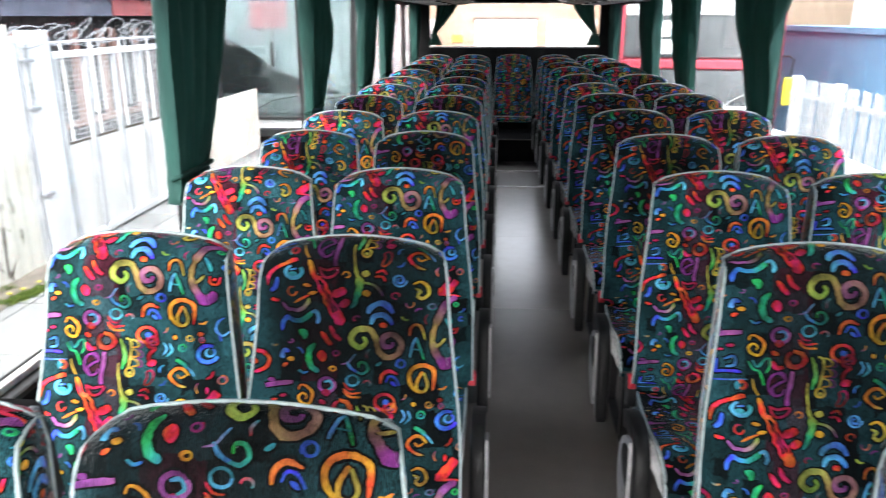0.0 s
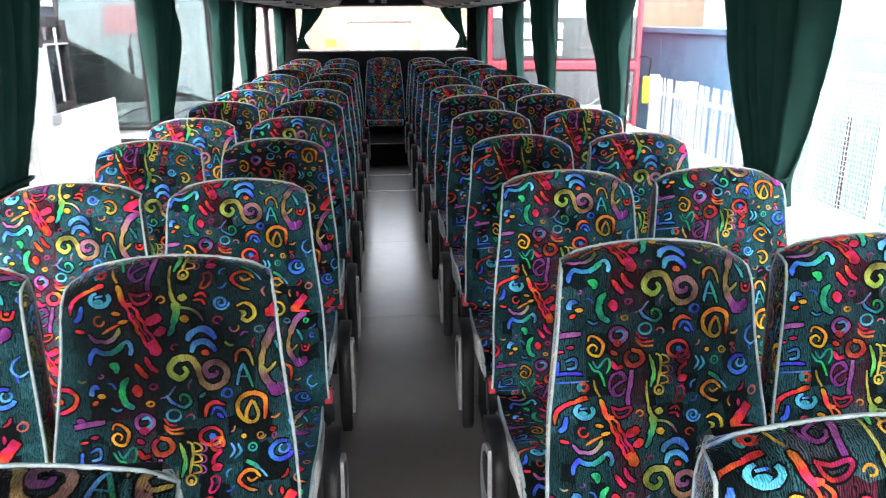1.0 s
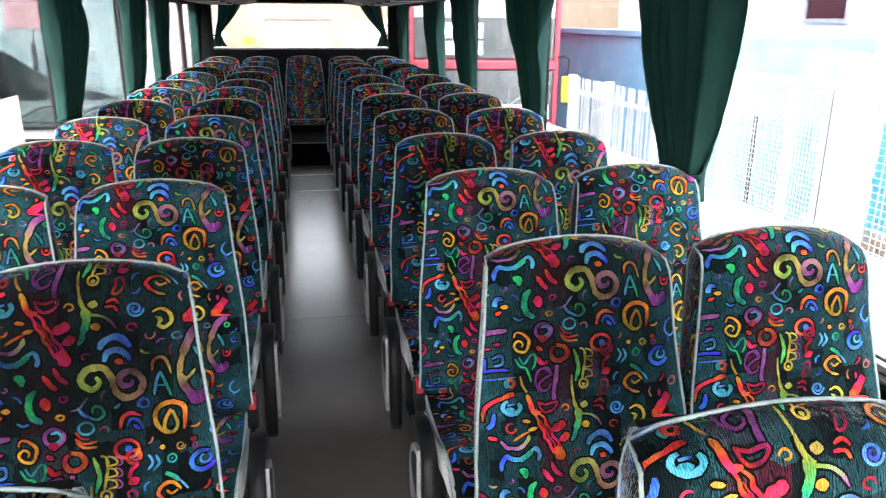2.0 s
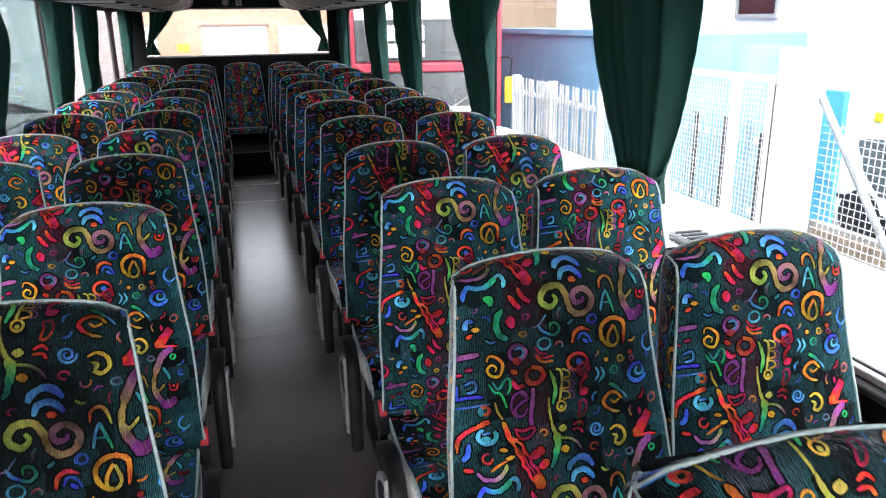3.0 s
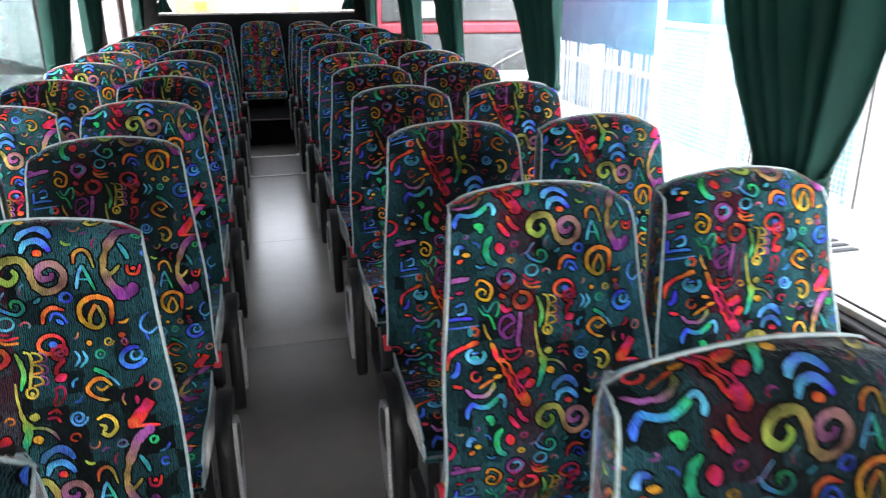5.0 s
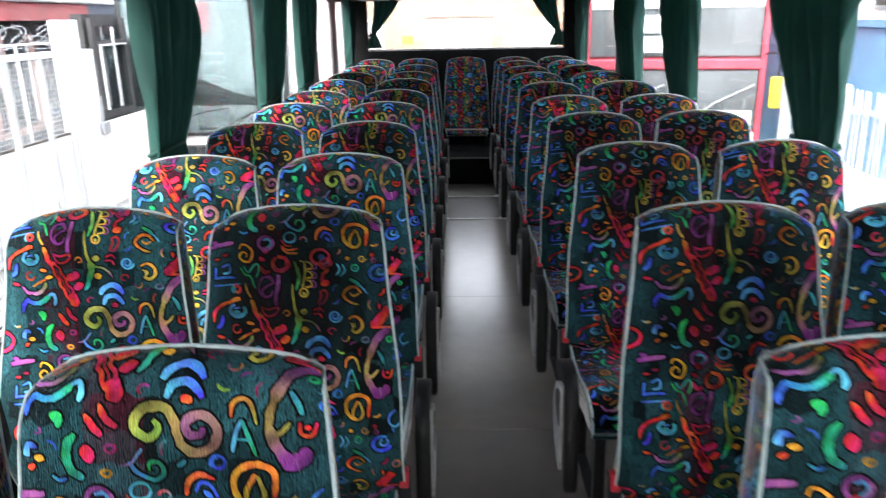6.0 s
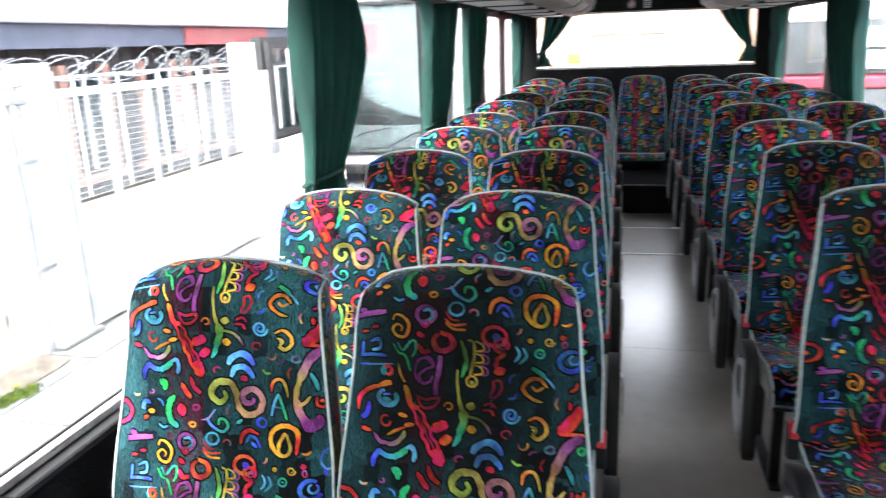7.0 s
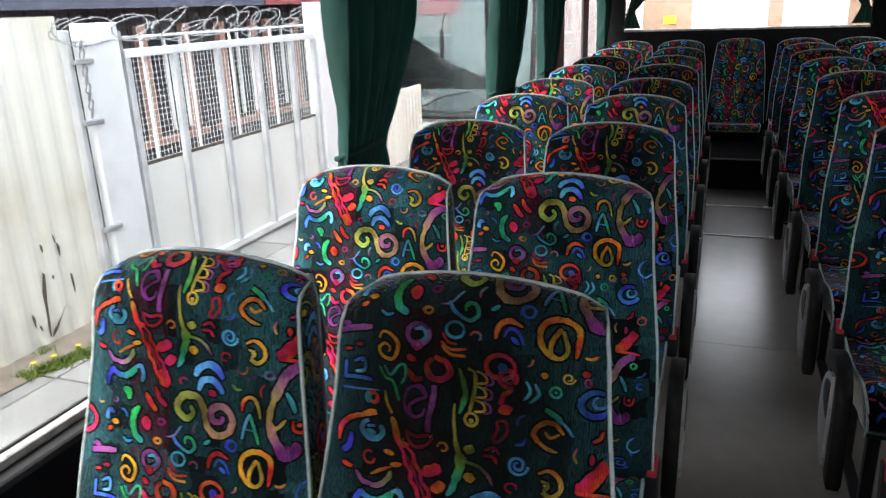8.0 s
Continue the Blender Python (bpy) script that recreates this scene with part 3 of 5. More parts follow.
stroke(CRIMSON, RED, 6, (-33, 270), (-17, 269), (-10, 279), taper=(0.6, 0.5))
stroke(SKY, SKY, 5, (28, 146), (35, 161), (25, 176), taper=(0.6, 0.4))
stroke(SKY, TEAL, 5, (41, 148), (47, 164), (34, 179), taper=(0.6, 0.4))
ring(TEAL, GREEN, 4, 71, 158, 8, 8, 0, 360)
blob(TEAL, 71, 158, 2, 2, 0)
ring(BLUE, BLUE, 10, 128, 172, 22, 19, 20, 300)
ring(BLUE, SKY, 5, 133, 169, 10, 9, -60, 250)
stroke(GREEN, TEAL, 9, (57, 186), (70, 192), (83, 205), taper=(0.9, 0.4))
stroke(SKY, SKY, 4, (81, 201), (91, 212), (98, 223))
stroke(AMBER, ORANGE, 8, (85, 221), (70, 205), (51, 209), (42, 223), (49, 236), taper=(0.4, 1.0))
stroke(ORANGE, YELLOW, 6, (49, 235), (62, 244), (78, 248), taper=(0.9, 0.3))
stroke(AMBER, AMBER, 5, (79, 221), (66, 227), (58, 219), taper=(0.7, 0.4))
ring(SKY, BLUE, 5, 21, 275, 16, 16, 0, 640, 0.8)
stroke(AMBER, YELLOW, 8, (52, 283), (68, 277), (83, 288), (85, 305), (71, 316), (59, 310), taper=(0.4, 0.9))
stroke(YELLOW, YELLOW, 6, (61, 308), (67, 299), (56, 293), taper=(0.9, 0.4))
blob(CRIMSON, 112, 126, 6, 6, 0)
stroke(BLUE, SKY, 5, (162, 90), (149, 101), (146, 119), (160, 132), (174, 123), taper=(0.6, 0.6))
stroke(BLUE, BLUE, 5, (153, 131), (157, 145), taper=(0.8, 0.5))
# the green dancer
stroke(YELLOW, YELLOW, 5, (-80, 196), (-80, 226), (-75, 255), taper=(0.4, 0.8))
stroke(YELLOW, LIME, 8, (-78, 248), (-71, 270), (-59, 281), taper=(0.5, 0.9))
stroke(LIME, GREEN, 15, (-71, 273), (-67, 292), (-74, 314), taper=(0.6, 0.8))
stroke(GREEN, TEAL, 10, (-71, 304), (-77, 326), (-86, 342), taper=(0.9, 0.2))
stroke(LIME, PURPLE, 6, (-62, 283), (-39, 287), (-24, 298), (-15, 313), taper=(0.9, 0.3))
blob(YELLOW, -54, 264, 9, 8, 0)
blob(AMBER, -52, 307, 9, 8, 0)
# the long flame
stroke(YELLOW, AMBER, 5, (-195, 192), (-191, 211), (-182, 228), taper=(0.5, 0.8))
stroke(AMBER, ORANGE, 11, (-182, 233), (-176, 248), (-172, 263), taper=(0.4, 0.9))
stroke(ORANGE, RED, 11, (-174, 258), (-167, 273), (-152, 273), taper=(0.9, 0.4))
stroke(RED, RED, 7, (-167, 276), (-160, 288), (-157, 302), (-147, 314), (-146, 328), (-136, 340), (-132, 354), (-121, 368), taper=(0.6, 1.0))
stroke(RED, CRIMSON, 7, (-155, 277), (-144, 287), (-141, 300), (-131, 312), (-129, 326), (-118, 338), (-113, 352), taper=(0.5, 1.0))
stroke(CRIMSON, CRIMSON, 4, (-155, 290), (-149, 302), (-141, 313), (-137, 327), (-127, 340), (-123, 351), taper=(0.4, 0.6))
stroke(RED, RED, 24, (-121, 350), (-114, 364), (-108, 381), taper=(0.8, 0.15))
stroke(CRIMSON, CRIMSON, 6, (-159, 251), (-141, 257), (-116, 253), (-122, 267), (-140, 274), (-152, 266), (-156, 254), taper=(0.9, 0.9))
stroke(RED, RED, 20, (-128, 314), (-115, 308), (-98, 300), taper=(0.25, 0.5))
blob(RED, -101, 331, 13, 9, -25)
stroke(RED, RED, 11, (-154, 396), (-143, 413), (-131, 426), taper=(0.4, 0.6))
stroke(RED, CRIMSON, 10, (-134, 382), (-125, 402), (-110, 415), taper=(0.3, 0.7))
blob(RED, -153, 450, 10, 11, 0)
# the edge column
stroke(RED, ORANGE, 9, (-278, 292), (-275, 268), (-258, 250), (-231, 239), taper=(0.3, 0.9))
stroke(ORANGE, ORANGE, 11, (-233, 238), (-209, 230), taper=(0.9, 0.8))
ring(ORANGE, RED, 5, -217, 206, 8, 9, 0, 360)
ring(TEAL, SKY, 10, -216, 260, 19, 15, -40, 250)
blob(TEAL, -219, 265, 10, 6, 0)
stroke(SKY, BLUE, 5, (-225, 255), (-210, 253), taper=(0.8, 0.6))
stroke(BLUE, BLUE, 10, (-270, 306), (-258, 295), (-254, 273), taper=(0.9, 0.5))
ring(ORANGE, CRIMSON, 5, -219, 305, 10, 10, 0, 300)
blob(AMBER, -185, 291, 9, 4, 10)
blob(AMBER, -172, 308, 10, 4, -10)
stroke(AMBER, ORANGE, 5, (-215, 332), (-199, 322), (-179, 313), taper=(0.6, 0.4))
stroke(RED, RED, 8, (-269, 325), (-250, 328), taper=(0.6, 0.8))
stroke(MAUVE, MAUVE, 8, (-243, 332), (-230, 346), (-213, 348), taper=(0.4, 0.9))
stroke(MAUVE, LIME, 10, (-216, 350), (-198, 346), (-185, 332), (-180, 320), taper=(0.7, 0.2))
stroke(BLUE, BLUE, 10, (-244, 397), (-241, 378), (-231, 363), taper=(0.4, 0.9))
stroke(BLUE, TEAL, 11, (-233, 362), (-217, 372), (-200, 372), taper=(0.6, 0.9))
stroke(TEAL, GREEN, 12, (-202, 374), (-187, 365), (-174, 352), taper=(0.9, 0.6))
stroke(SKY, SKY, 9, (-177, 354), (-164, 350), (-160, 366), (-163, 378), taper=(0.6, 0.7))
blob(GREEN, -195, 400, 11, 8, 30)
blob(GREEN, -192, 409, 5, 6, 0)
stroke(GREEN, GREEN, 14, (-169, 1), (-182, 22), (-183, 40), taper=(0.4, 1.0))
stroke(GREEN, TEAL, 14, (-185, 36), (-176, 55), (-160, 65), taper=(1.0, 0.4))
blob(RED, -153, 31, 12, 10, 70)
stroke(SKY, BLUE, 11, (-245, 38), (-240, 20), (-226, 23), taper=(0.9, 0.2))
blob(AMBER, -224, 39, 8, 6, 0)
blob(ORANGE, -237, 53, 7, 5, -30)
stroke(CRIMSON, RED, 9, (-319, 30), (-293, 29), (-274, 43), (-285, 65), (-314, 79), taper=(0.6, 0.6))
blob(RED, -314, 54, 10, 7, 0)
blob(TEAL, -225, -213, 6, 10, 0)

# small marks that fill the gaps of the repeat
rnd = random.Random(4)
taken = [(p.x, p.y) for item in STROKES for p in item[0]]
for tries in range(3600):
    x, y = rnd.uniform(-266, 168), rnd.uniform(-115, 305)
    gap = min(math.hypot((x - a + 220) % 440 - 220, (y - b + 211) % 422 - 211) for a, b in taken)
    if gap < 20.5:
        continue
    col = rnd.choice((CRIMSON, BLUE, PURPLE, TEAL, GREEN, RED, MAUVE, SKY, BLUE, CRIMSON, LIME, AMBER))
    other = rnd.choice((col, col, TEAL, PURPLE))
    kind, t, r = rnd.random(), rnd.uniform(0, 360), min(gap - 7.5, rnd.uniform(7, 12))
    if kind < 0.45:
        ring(col, other, 4.0, x, y, r, r * rnd.uniform(0.7, 1.1), t, t + rnd.choice((220, 300, 480)), 0.4)
    elif kind < 0.9:
        c, d = math.cos(radians(t)), math.sin(radians(t))
        stroke(col, other, rnd.uniform(3.5, 6), (x - r * c, y - r * d), (x + 0.4 * r * d, y - 0.4 * r * c), (x + r * c, y + r * d))
    else:
        blob(col, x, y, min(r, rnd.uniform(6, 10)), rnd.uniform(3, 4.5), t)
    taken += [(p.x, p.y) for p in STROKES[-1][0]]


class Cloth:
    """A fabric-covered surface: lateral x, and s along its profile of (y, z) points; crown rounds its top corners."""

    def __init__(self, profile, start, widths, crown=0.0, belly=0.02):
        pts = spline([(0, y, z) for y, z in profile], 60)
        self.s, acc = [start], start
        for a, b in zip(pts, pts[1:]):
            acc += (b - a).length
            self.s.append(acc)
        self.y, self.z = [p.y for p in pts], [p.z for p in pts]
        self.ws, self.wv = zip(*widths)
        self.crown, self.belly = crown, belly

    def half(self, s):
        return float(np.interp(s, self.ws, self.wv))

    def at(self, x, s):
        y, z = float(np.interp(s, self.s, self.y)), float(np.interp(s, self.s, self.z))
        u = min(1.0, abs(x) / self.half(s))
        return Vector((x, y + self.belly * u ** 4, z - (self.crown * u ** 2 + 0.5 * self.crown * u ** 9) * math.exp(-max(s, 0) / 0.07)))

    def lifted(self, x, s, h):
        p, e = self.at(x, s), 0.002
        n = (self.at(x + e, s) - self.at(x - e, s)).cross(self.at(x, s + e) - self.at(x, s - e))
        n.normalize()
        return p - h * n


def printed(bm, cloth, offset, s0, s1, across=0.048, dulled=0.0):
    """Lays the repeats of the print on a cloth; offset, across: where on the cloth the spiral comes, in metres; last:
    how far darkened.
    """
    col = bm.loops.layers.float_color.get("print") or bm.loops.layers.float_color.new("print")
    for pts, c0, c1, width, taper in STROKES:
        mid = sum((p.y for p in pts)) / len(pts) / 1000
        for k in range(-3, 5):
            base = offset + 0.422 * k
            if not s0 - 0.03 < mid + base < s1 + 0.03:
                continue
            for lift, grow, ink in ((0.0007, 7.0, True), (0.0014, 0.0, False)):
                if ink and width < 5.5:
                    continue
                prev, n = None, len(pts) - 1
                for i, p in enumerate(pts):
                    d = pts[min(i + 1, n)] - pts[max(i - 1, 0)]
                    d = d.normalized() if d.length > 1e-6 else Vector((1, 0, 0))
                    f = i / n
                    edge = min(1.0, taper[0] + (1 - taper[0]) * f * 4) * min(1.0, taper[1] + (1 - taper[1]) * (1 - f) * 4)
                    w = (0.93 * width * edge + grow) / 2
                    if ink and i in (0, n):
                        p = p + d * (-2.0 if i == 0 else 2.0)
                    pair, inside = [], False
                    for way in (1, -1):
                        ragged = 1 + 0.38 * noise.noise((p.x * 0.13 + way * 7, p.y * 0.13, 3.3))
                        q = p + Vector((-d.y, d.x, 0)) * w * ragged * way
                        x, s = q.x / 1000 + across, q.y / 1000 + base
                        h = cloth.half(min(max(s, s0), s1)) - 0.004
                        inside |= abs(x) < h and s0 < s < s1
                        pair.append((min(max(x, -h), h), min(max(s, s0), s1)))
                    if prev and (inside or prev[1]):
                        vs = [bm.verts.new(cloth.lifted(x, s, lift)) for x, s in (prev[0][0], prev[0][1], pair[1], pair[0])]
                        if (vs[0].co - vs[2].co).length > 1e-4:
                            face = bm.faces.new(vs)
                            face.material_index = 1
                            fa, fb = max(0, (i - 1) / n), f
                            for lp, g in zip(face.loops, (fa, fa, fb, fb)):
                                c = INK if ink else [a + (b - a) * g for a, b in zip(c0, c1)]
                                lp[col] = (*(a * darkened(x, s, dulled) for a in c), 1)
                    prev = (pair, inside)


def darkened(x, s, dulled):
    """What is left of the pile's colour: a ragged patch of painted shade at head and shoulder height."""
    patch = math.exp(-((s - 0.17) / 0.21) ** 4 - (x / 0.205) ** 4)
    return max(0.3, 1 - dulled * patch * (0.85 + 0.4 * noise.noise((x * 14, s * 9, dulled * 5))))


def covered(cloth, s0, s1, across=14, along=30, dulled=0.0):
    bm = bmesh.new()
    col = bm.loops.layers.float_color.new("print")
    rows = []
    for j in range(along + 1):
        s = s0 + (s1 - s0) * j / along
        w = cloth.half(s)
        rows.append([cloth.at(w * (2 * i / across - 1), s) for i in range(across + 1)])
    grid(bm, rows)
    for k, face in enumerate(bm.faces):
        j, i = divmod(k, across)
        for lp, (a, b) in zip(face.loops, ((0, 0), (1, 0), (1, 1), (0, 1))):
            s = s0 + (s1 - s0) * (j + b) / along
            w = darkened(cloth.half(s) * (2 * (i + a) / across - 1), s, dulled)
            lp[col] = (w, w, w, 1)
    return bm


BACK_PROFILE = [(0.175, 1.135), (0.155, 1.175), (0.11, 1.192), (0.066, 1.168), (0.042, 1.112), (0.022, 1.0), (-0.012, 0.86), (-0.06, 0.69), (-0.065, 0.56), (-0.02, 0.44)]
BACK = Cloth(BACK_PROFILE, -0.11, [(-0.11, 0.18), (-0.03, 0.195), (0.02, 0.204), (0.1, 0.213), (0.2, 0.219), (0.3, 0.23), (0.4, 0.242), (0.5, 0.248), (0.9, 0.248)], 0.03, 0.022)
SEAT_PROFILE = [(0.03, 0.475), (-0.1, 0.462), (-0.25, 0.47), (-0.38, 0.485), (-0.44, 0.465), (-0.465, 0.42), (-0.455, 0.36), (-0.42, 0.335)]
SEAT = Cloth(SEAT_PROFILE, 0.0, [(0, 0.226), (0.3, 0.233), (0.45, 0.229), (0.6, 0.215)], 0.0, 0.0)
BENCH_PROFILE = [(0.185, 1.14), (0.165, 1.185), (0.12, 1.2), (0.075, 1.17), (0.05, 1.1), (0.022, 1.0), (0.0, 0.85), (-0.02, 0.68), (-0.01, 0.5), (0.0, 0.42)]
BENCH = Cloth(BENCH_PROFILE, -0.1, [(-0.1, 0.17), (-0.03, 0.19), (0.03, 0.2), (0.1, 0.208), (0.3, 0.23), (0.9, 0.265)], 0.025, 0.015)


class Gusset:
    """The side strip of a backrest, from its front edge back; x runs across its depth."""

    def __init__(self, cloth, sign, deep=0.1):
        self.cloth, self.sign, self.deep = cloth, sign, deep

    def half(self, s):
        return 0.5 * self.deep * min(1.0, math.sqrt(max(0.0, s + 0.035) / 0.13)) + 0.002

    def at(self, x, s):
        h, w = self.half(s), self.cloth.half(s)
        u = min(1.0, max(0.0, 0.5 + 0.5 * self.sign * x / h))
        a = self.cloth.at(self.sign * w, s)
        return Vector((self.sign * (w + 0.004 * math.sin(math.pi * u) - 0.022 * u), a.y + 2 * h * u, a.z))

    lifted = Cloth.lifted


def gusset_mesh(cloth, sign, offset, end):
    side = Gusset(cloth, sign)
    bm = covered(side, -0.03, end, 5, 24)
    printed(bm, side, offset, -0.02, end - 0.01, 0.02 * sign)
    return mesh_of("side_panel", bm, [M_GROUND, M_PRINT], True)


def back_piping_mesh(cloth, sign, end):
    side, bm = Gusset(cloth, sign), bmesh.new()
    pts = [cloth.at(sign * cloth.half(-0.03), -0.03)]
    for k in range(25):
        s = -0.03 + (end + 0.03) * k / 24
        pts.append(side.at(sign * side.half(s), s))
    tube(bm, pts, 0.0034, 6)
    return mesh_of("back_piping", bm, M_PIPE, True)


def backrest_mesh(cloth, offset, end=0.78, across=0.06, dulled=0.0):
    bm = covered(cloth, -0.1, end, dulled=dulled)
    printed(bm, cloth, offset, -0.09, end - 0.01, across, dulled)
    return mesh_of("backrest", bm, [M_GROUND, M_PRINT], True)


def piping_mesh(cloth, end):
    bm = bmesh.new()
    loop = []
    for k in range(24):
        s = end - (end + 0.03) * k / 23
        loop.append(cloth.at(-cloth.half(s), s))
    for k in range(1, 12):
        loop.append(cloth.at(cloth.half(-0.03) * (2 * k / 12 - 1), -0.03) + Vector((0, 0.002, 0.002)))
    for k in range(24):
        s = -0.03 + (end + 0.03) * k / 23
        loop.append(cloth.at(cloth.half(s), s))
    tube(bm, loop, 0.0032, 6)
    return mesh_of("piping", bm, M_PIPE, True)


def shell_mesh(cloth, end, deep=0.105):
    """The dark back and sides of a backrest."""
    bm, rows = bmesh.new(), []
    for k in range(15):
        s = -0.02 + (end + 0.02) * k / 14
        w, y = cloth.half(s), float(np.interp(s, cloth.s, cloth.y))
        a, b = cloth.at(-w, s), cloth.at(w, s)
        back = max(0.19, y + deep) if k < 5 else y + deep
        back = 0.19 if k < 3 else back
        rows.append([a, Vector((-w + 0.012, a.y + 0.02, a.z)), Vector((-w * 0.87, back - 0.02, a.z)), Vector((-w * 0.85, back, a.z)), Vector((w * 0.85, back, b.z)), Vector((w * 0.87, back - 0.02, b.z)), Vector((w - 0.012, b.y + 0.02, b.z)), b])
    vs = grid(bm, rows)
    bm.faces.new(vs[-1])
    return mesh_of("back_shell", bm, [M_SHELL], True)


def cushion_mesh():
    bm = covered(SEAT, 0.0, 0.62, 10, 20)
    printed(bm, SEAT, 0.15, 0.005, 0.6)
    rows = []
    for k in range(12):
        s = 0.62 * k / 11
        w = SEAT.half(s)
        rows.append([SEAT.at(-w, s), SEAT.at(-w, s) + Vector((0, 0, -0.001 - 0.1 * (1 - max(0, s - 0.45) / 0.17))), SEAT.at(w, s) + Vector((0, 0, -0.001 - 0.1 * (1 - max(0, s - 0.45) / 0.17))), SEAT.at(w, s)])
    first = len(bm.faces)
    grid(bm, rows)
    col = bm.loops.layers.float_color["print"]
    for face in list(bm.faces)[first:]:
        for lp in face.loops:
            lp[col] = (1, 1, 1, 1)
    return mesh_of("cushion", bm, [M_GROUND, M_PRINT], True)


def cushion_piping_mesh(sign):
    bm = bmesh.new()
    tube(bm, [SEAT.at(sign * SEAT.half(0.62 * k / 16), 0.62 * k / 16) for k in range(17)], 0.0045, 6)
    return mesh_of("cushion_piping", bm, M_PIPE, True)


def frame_mesh():
    bm = bmesh.new()
    for x in (-0.17, 0.17):
        box(bm, (x - 0.018, -0.36, 0.0), (x + 0.018, -0.32, 0.36), 0.004)
        box(bm, (x - 0.018, -0.02, 0.0), (x + 0.018, 0.02, 0.38), 0.004)
        box(bm, (x - 0.02, -0.4, 0.0), (x + 0.02, 0.06, 0.015), 0.003)
    box(bm, (-0.2, -0.4, 0.33), (0.2, 0.04, 0.372), 0.006)
    return mesh_of("seat_frame", bm, M_STEEL)


def armrest_mesh():
    """A padded arm: a broad top that runs forward and turns down into an upright column."""
    path = spline([(0, -0.17, 0.53), (0, -0.24, 0.56), (0, -0.31, 0.565), (0, -0.36, 0.55), (0, -0.392, 0.5), (0, -0.4, 0.4), (0, -0.4, 0.3), (0, -0.4, 0.2)], 26)
    bm, rows = bmesh.new(), []
    for i, p in enumerate(path):
        d = (path[min(i + 1, 26)] - path[max(i - 1, 0)]).normalized()
        n = Vector((0, d.z, -d.y))
        k = 0.8 if i in (0, 26) else 1.0
        rows.append([p + Vector((0.022 * k * a, 0, 0)) + n * 0.028 * k * b for a, b in ((-1, -0.9), (-0.88, -1), (0.88, -1), (1, -0.9), (1, 0.9), (0.88, 1), (-0.88, 1), (-1, 0.9))])
    vs = grid(bm, rows, wrap=True)
    bm.faces.new(vs[0])
    bm.faces.new(vs[-1])
    return mesh_of("armrest", bm, M_ARM, True)


def half_round(y0, z0, deep, tall, x0, x1, n=18):
    bm = bmesh.new()
    pts = [(y0, z0 - tall)] + [(y0 + deep * math.cos(radians(-90 + 180 * k / n)), z0 + tall * math.sin(radians(-90 + 180 * k / n))) for k in range(1, n)] + [(y0, z0 + tall)]
    prism(bm, pts, "x", x0, x1)
    bmesh.ops.bevel(bm, geom=[e for e in bm.edges if len(e.link_faces) == 2 and e.calc_face_angle(0) > 0.9], offset=0.003, segments=2, affect="EDGES", clamp_overlap=True)
    return bm


def arm_plate_mesh():
    """The pale half-round plate that fills the side of the arm."""
    return mesh_of("side_plate", half_round(-0.362, 0.4, 0.16, 0.155, -0.004, 0.028), [M_ARMTRIM])


def disc_mesh():
    return mesh_of("hand_recess", half_round(-0.36, 0.47, 0.1, 0.06, 0.0282, 0.0305, 10), [M_ARM])


def buckle_meshes():
    bm = boxes(((-0.017, -0.02, 0.44), (0.017, 0.02, 0.545)), bevel=0.005)
    top = boxes(((-0.0125, -0.0245, 0.5), (0.0125, 0.012, 0.549)), bevel=0.004)
    return mesh_of("seat_belt_buckle", bm, M_SHELL), mesh_of("release_button", top, M_RED)


# each cut: how far down and across its spiral lies, and how deep the shade painted on its top
# F's deep patch stands in for weaker light on a left aisle seat
CUT = {"A": (-0.006, 0.072, 0.82), "B": (0.103, 0.043, 0.0), "C": (0.275, 0.074, 0.74), "D": (0.2, 0.06, 0.0), "E": (0.35, 0.05, 0.1), "F": (0.239, 0.087, 0.8), "G": (0.28, 0.074, 0.0), "H": (-0.002, 0.06, 0.0), "I": (0.103, 0.048, 0.6)}
BACKS = {k: backrest_mesh(BACK, v[0], across=v[1], dulled=v[2]) for k, v in CUT.items()}
GUSSETS = {k: gusset_mesh(BACK, k, 0.2, 0.78) for k in (-1, 1)}
BACK_PIPES = {k: back_piping_mesh(BACK, k, 0.78) for k in (-1, 1)}
PIPE, SHELL, CUSHION, CUSHION_PIPE, FRAME = piping_mesh(BACK, 0.78), shell_mesh(BACK, 0.78), cushion_mesh(), [cushion_piping_mesh(k) for k in (-1, 1)], frame_mesh()
ARM, PLATE, HUB = armrest_mesh(), arm_plate_mesh(), disc_mesh()
BUCKLE, BUTTON = buckle_meshes()
LABELS = {"A": "with darkened horseshoe-print crown", "B": "with yellow-purple swirl near top", "C": "with darkened red-streaked crown", "D": "with red flames over mid swirl", "E": "with red and green crown", "F": "with dark crown over a swirl", "G": "with bright flames over a low swirl", "H": "with bright orange horseshoe crown", "I": "with darkened swirl-print crown"}


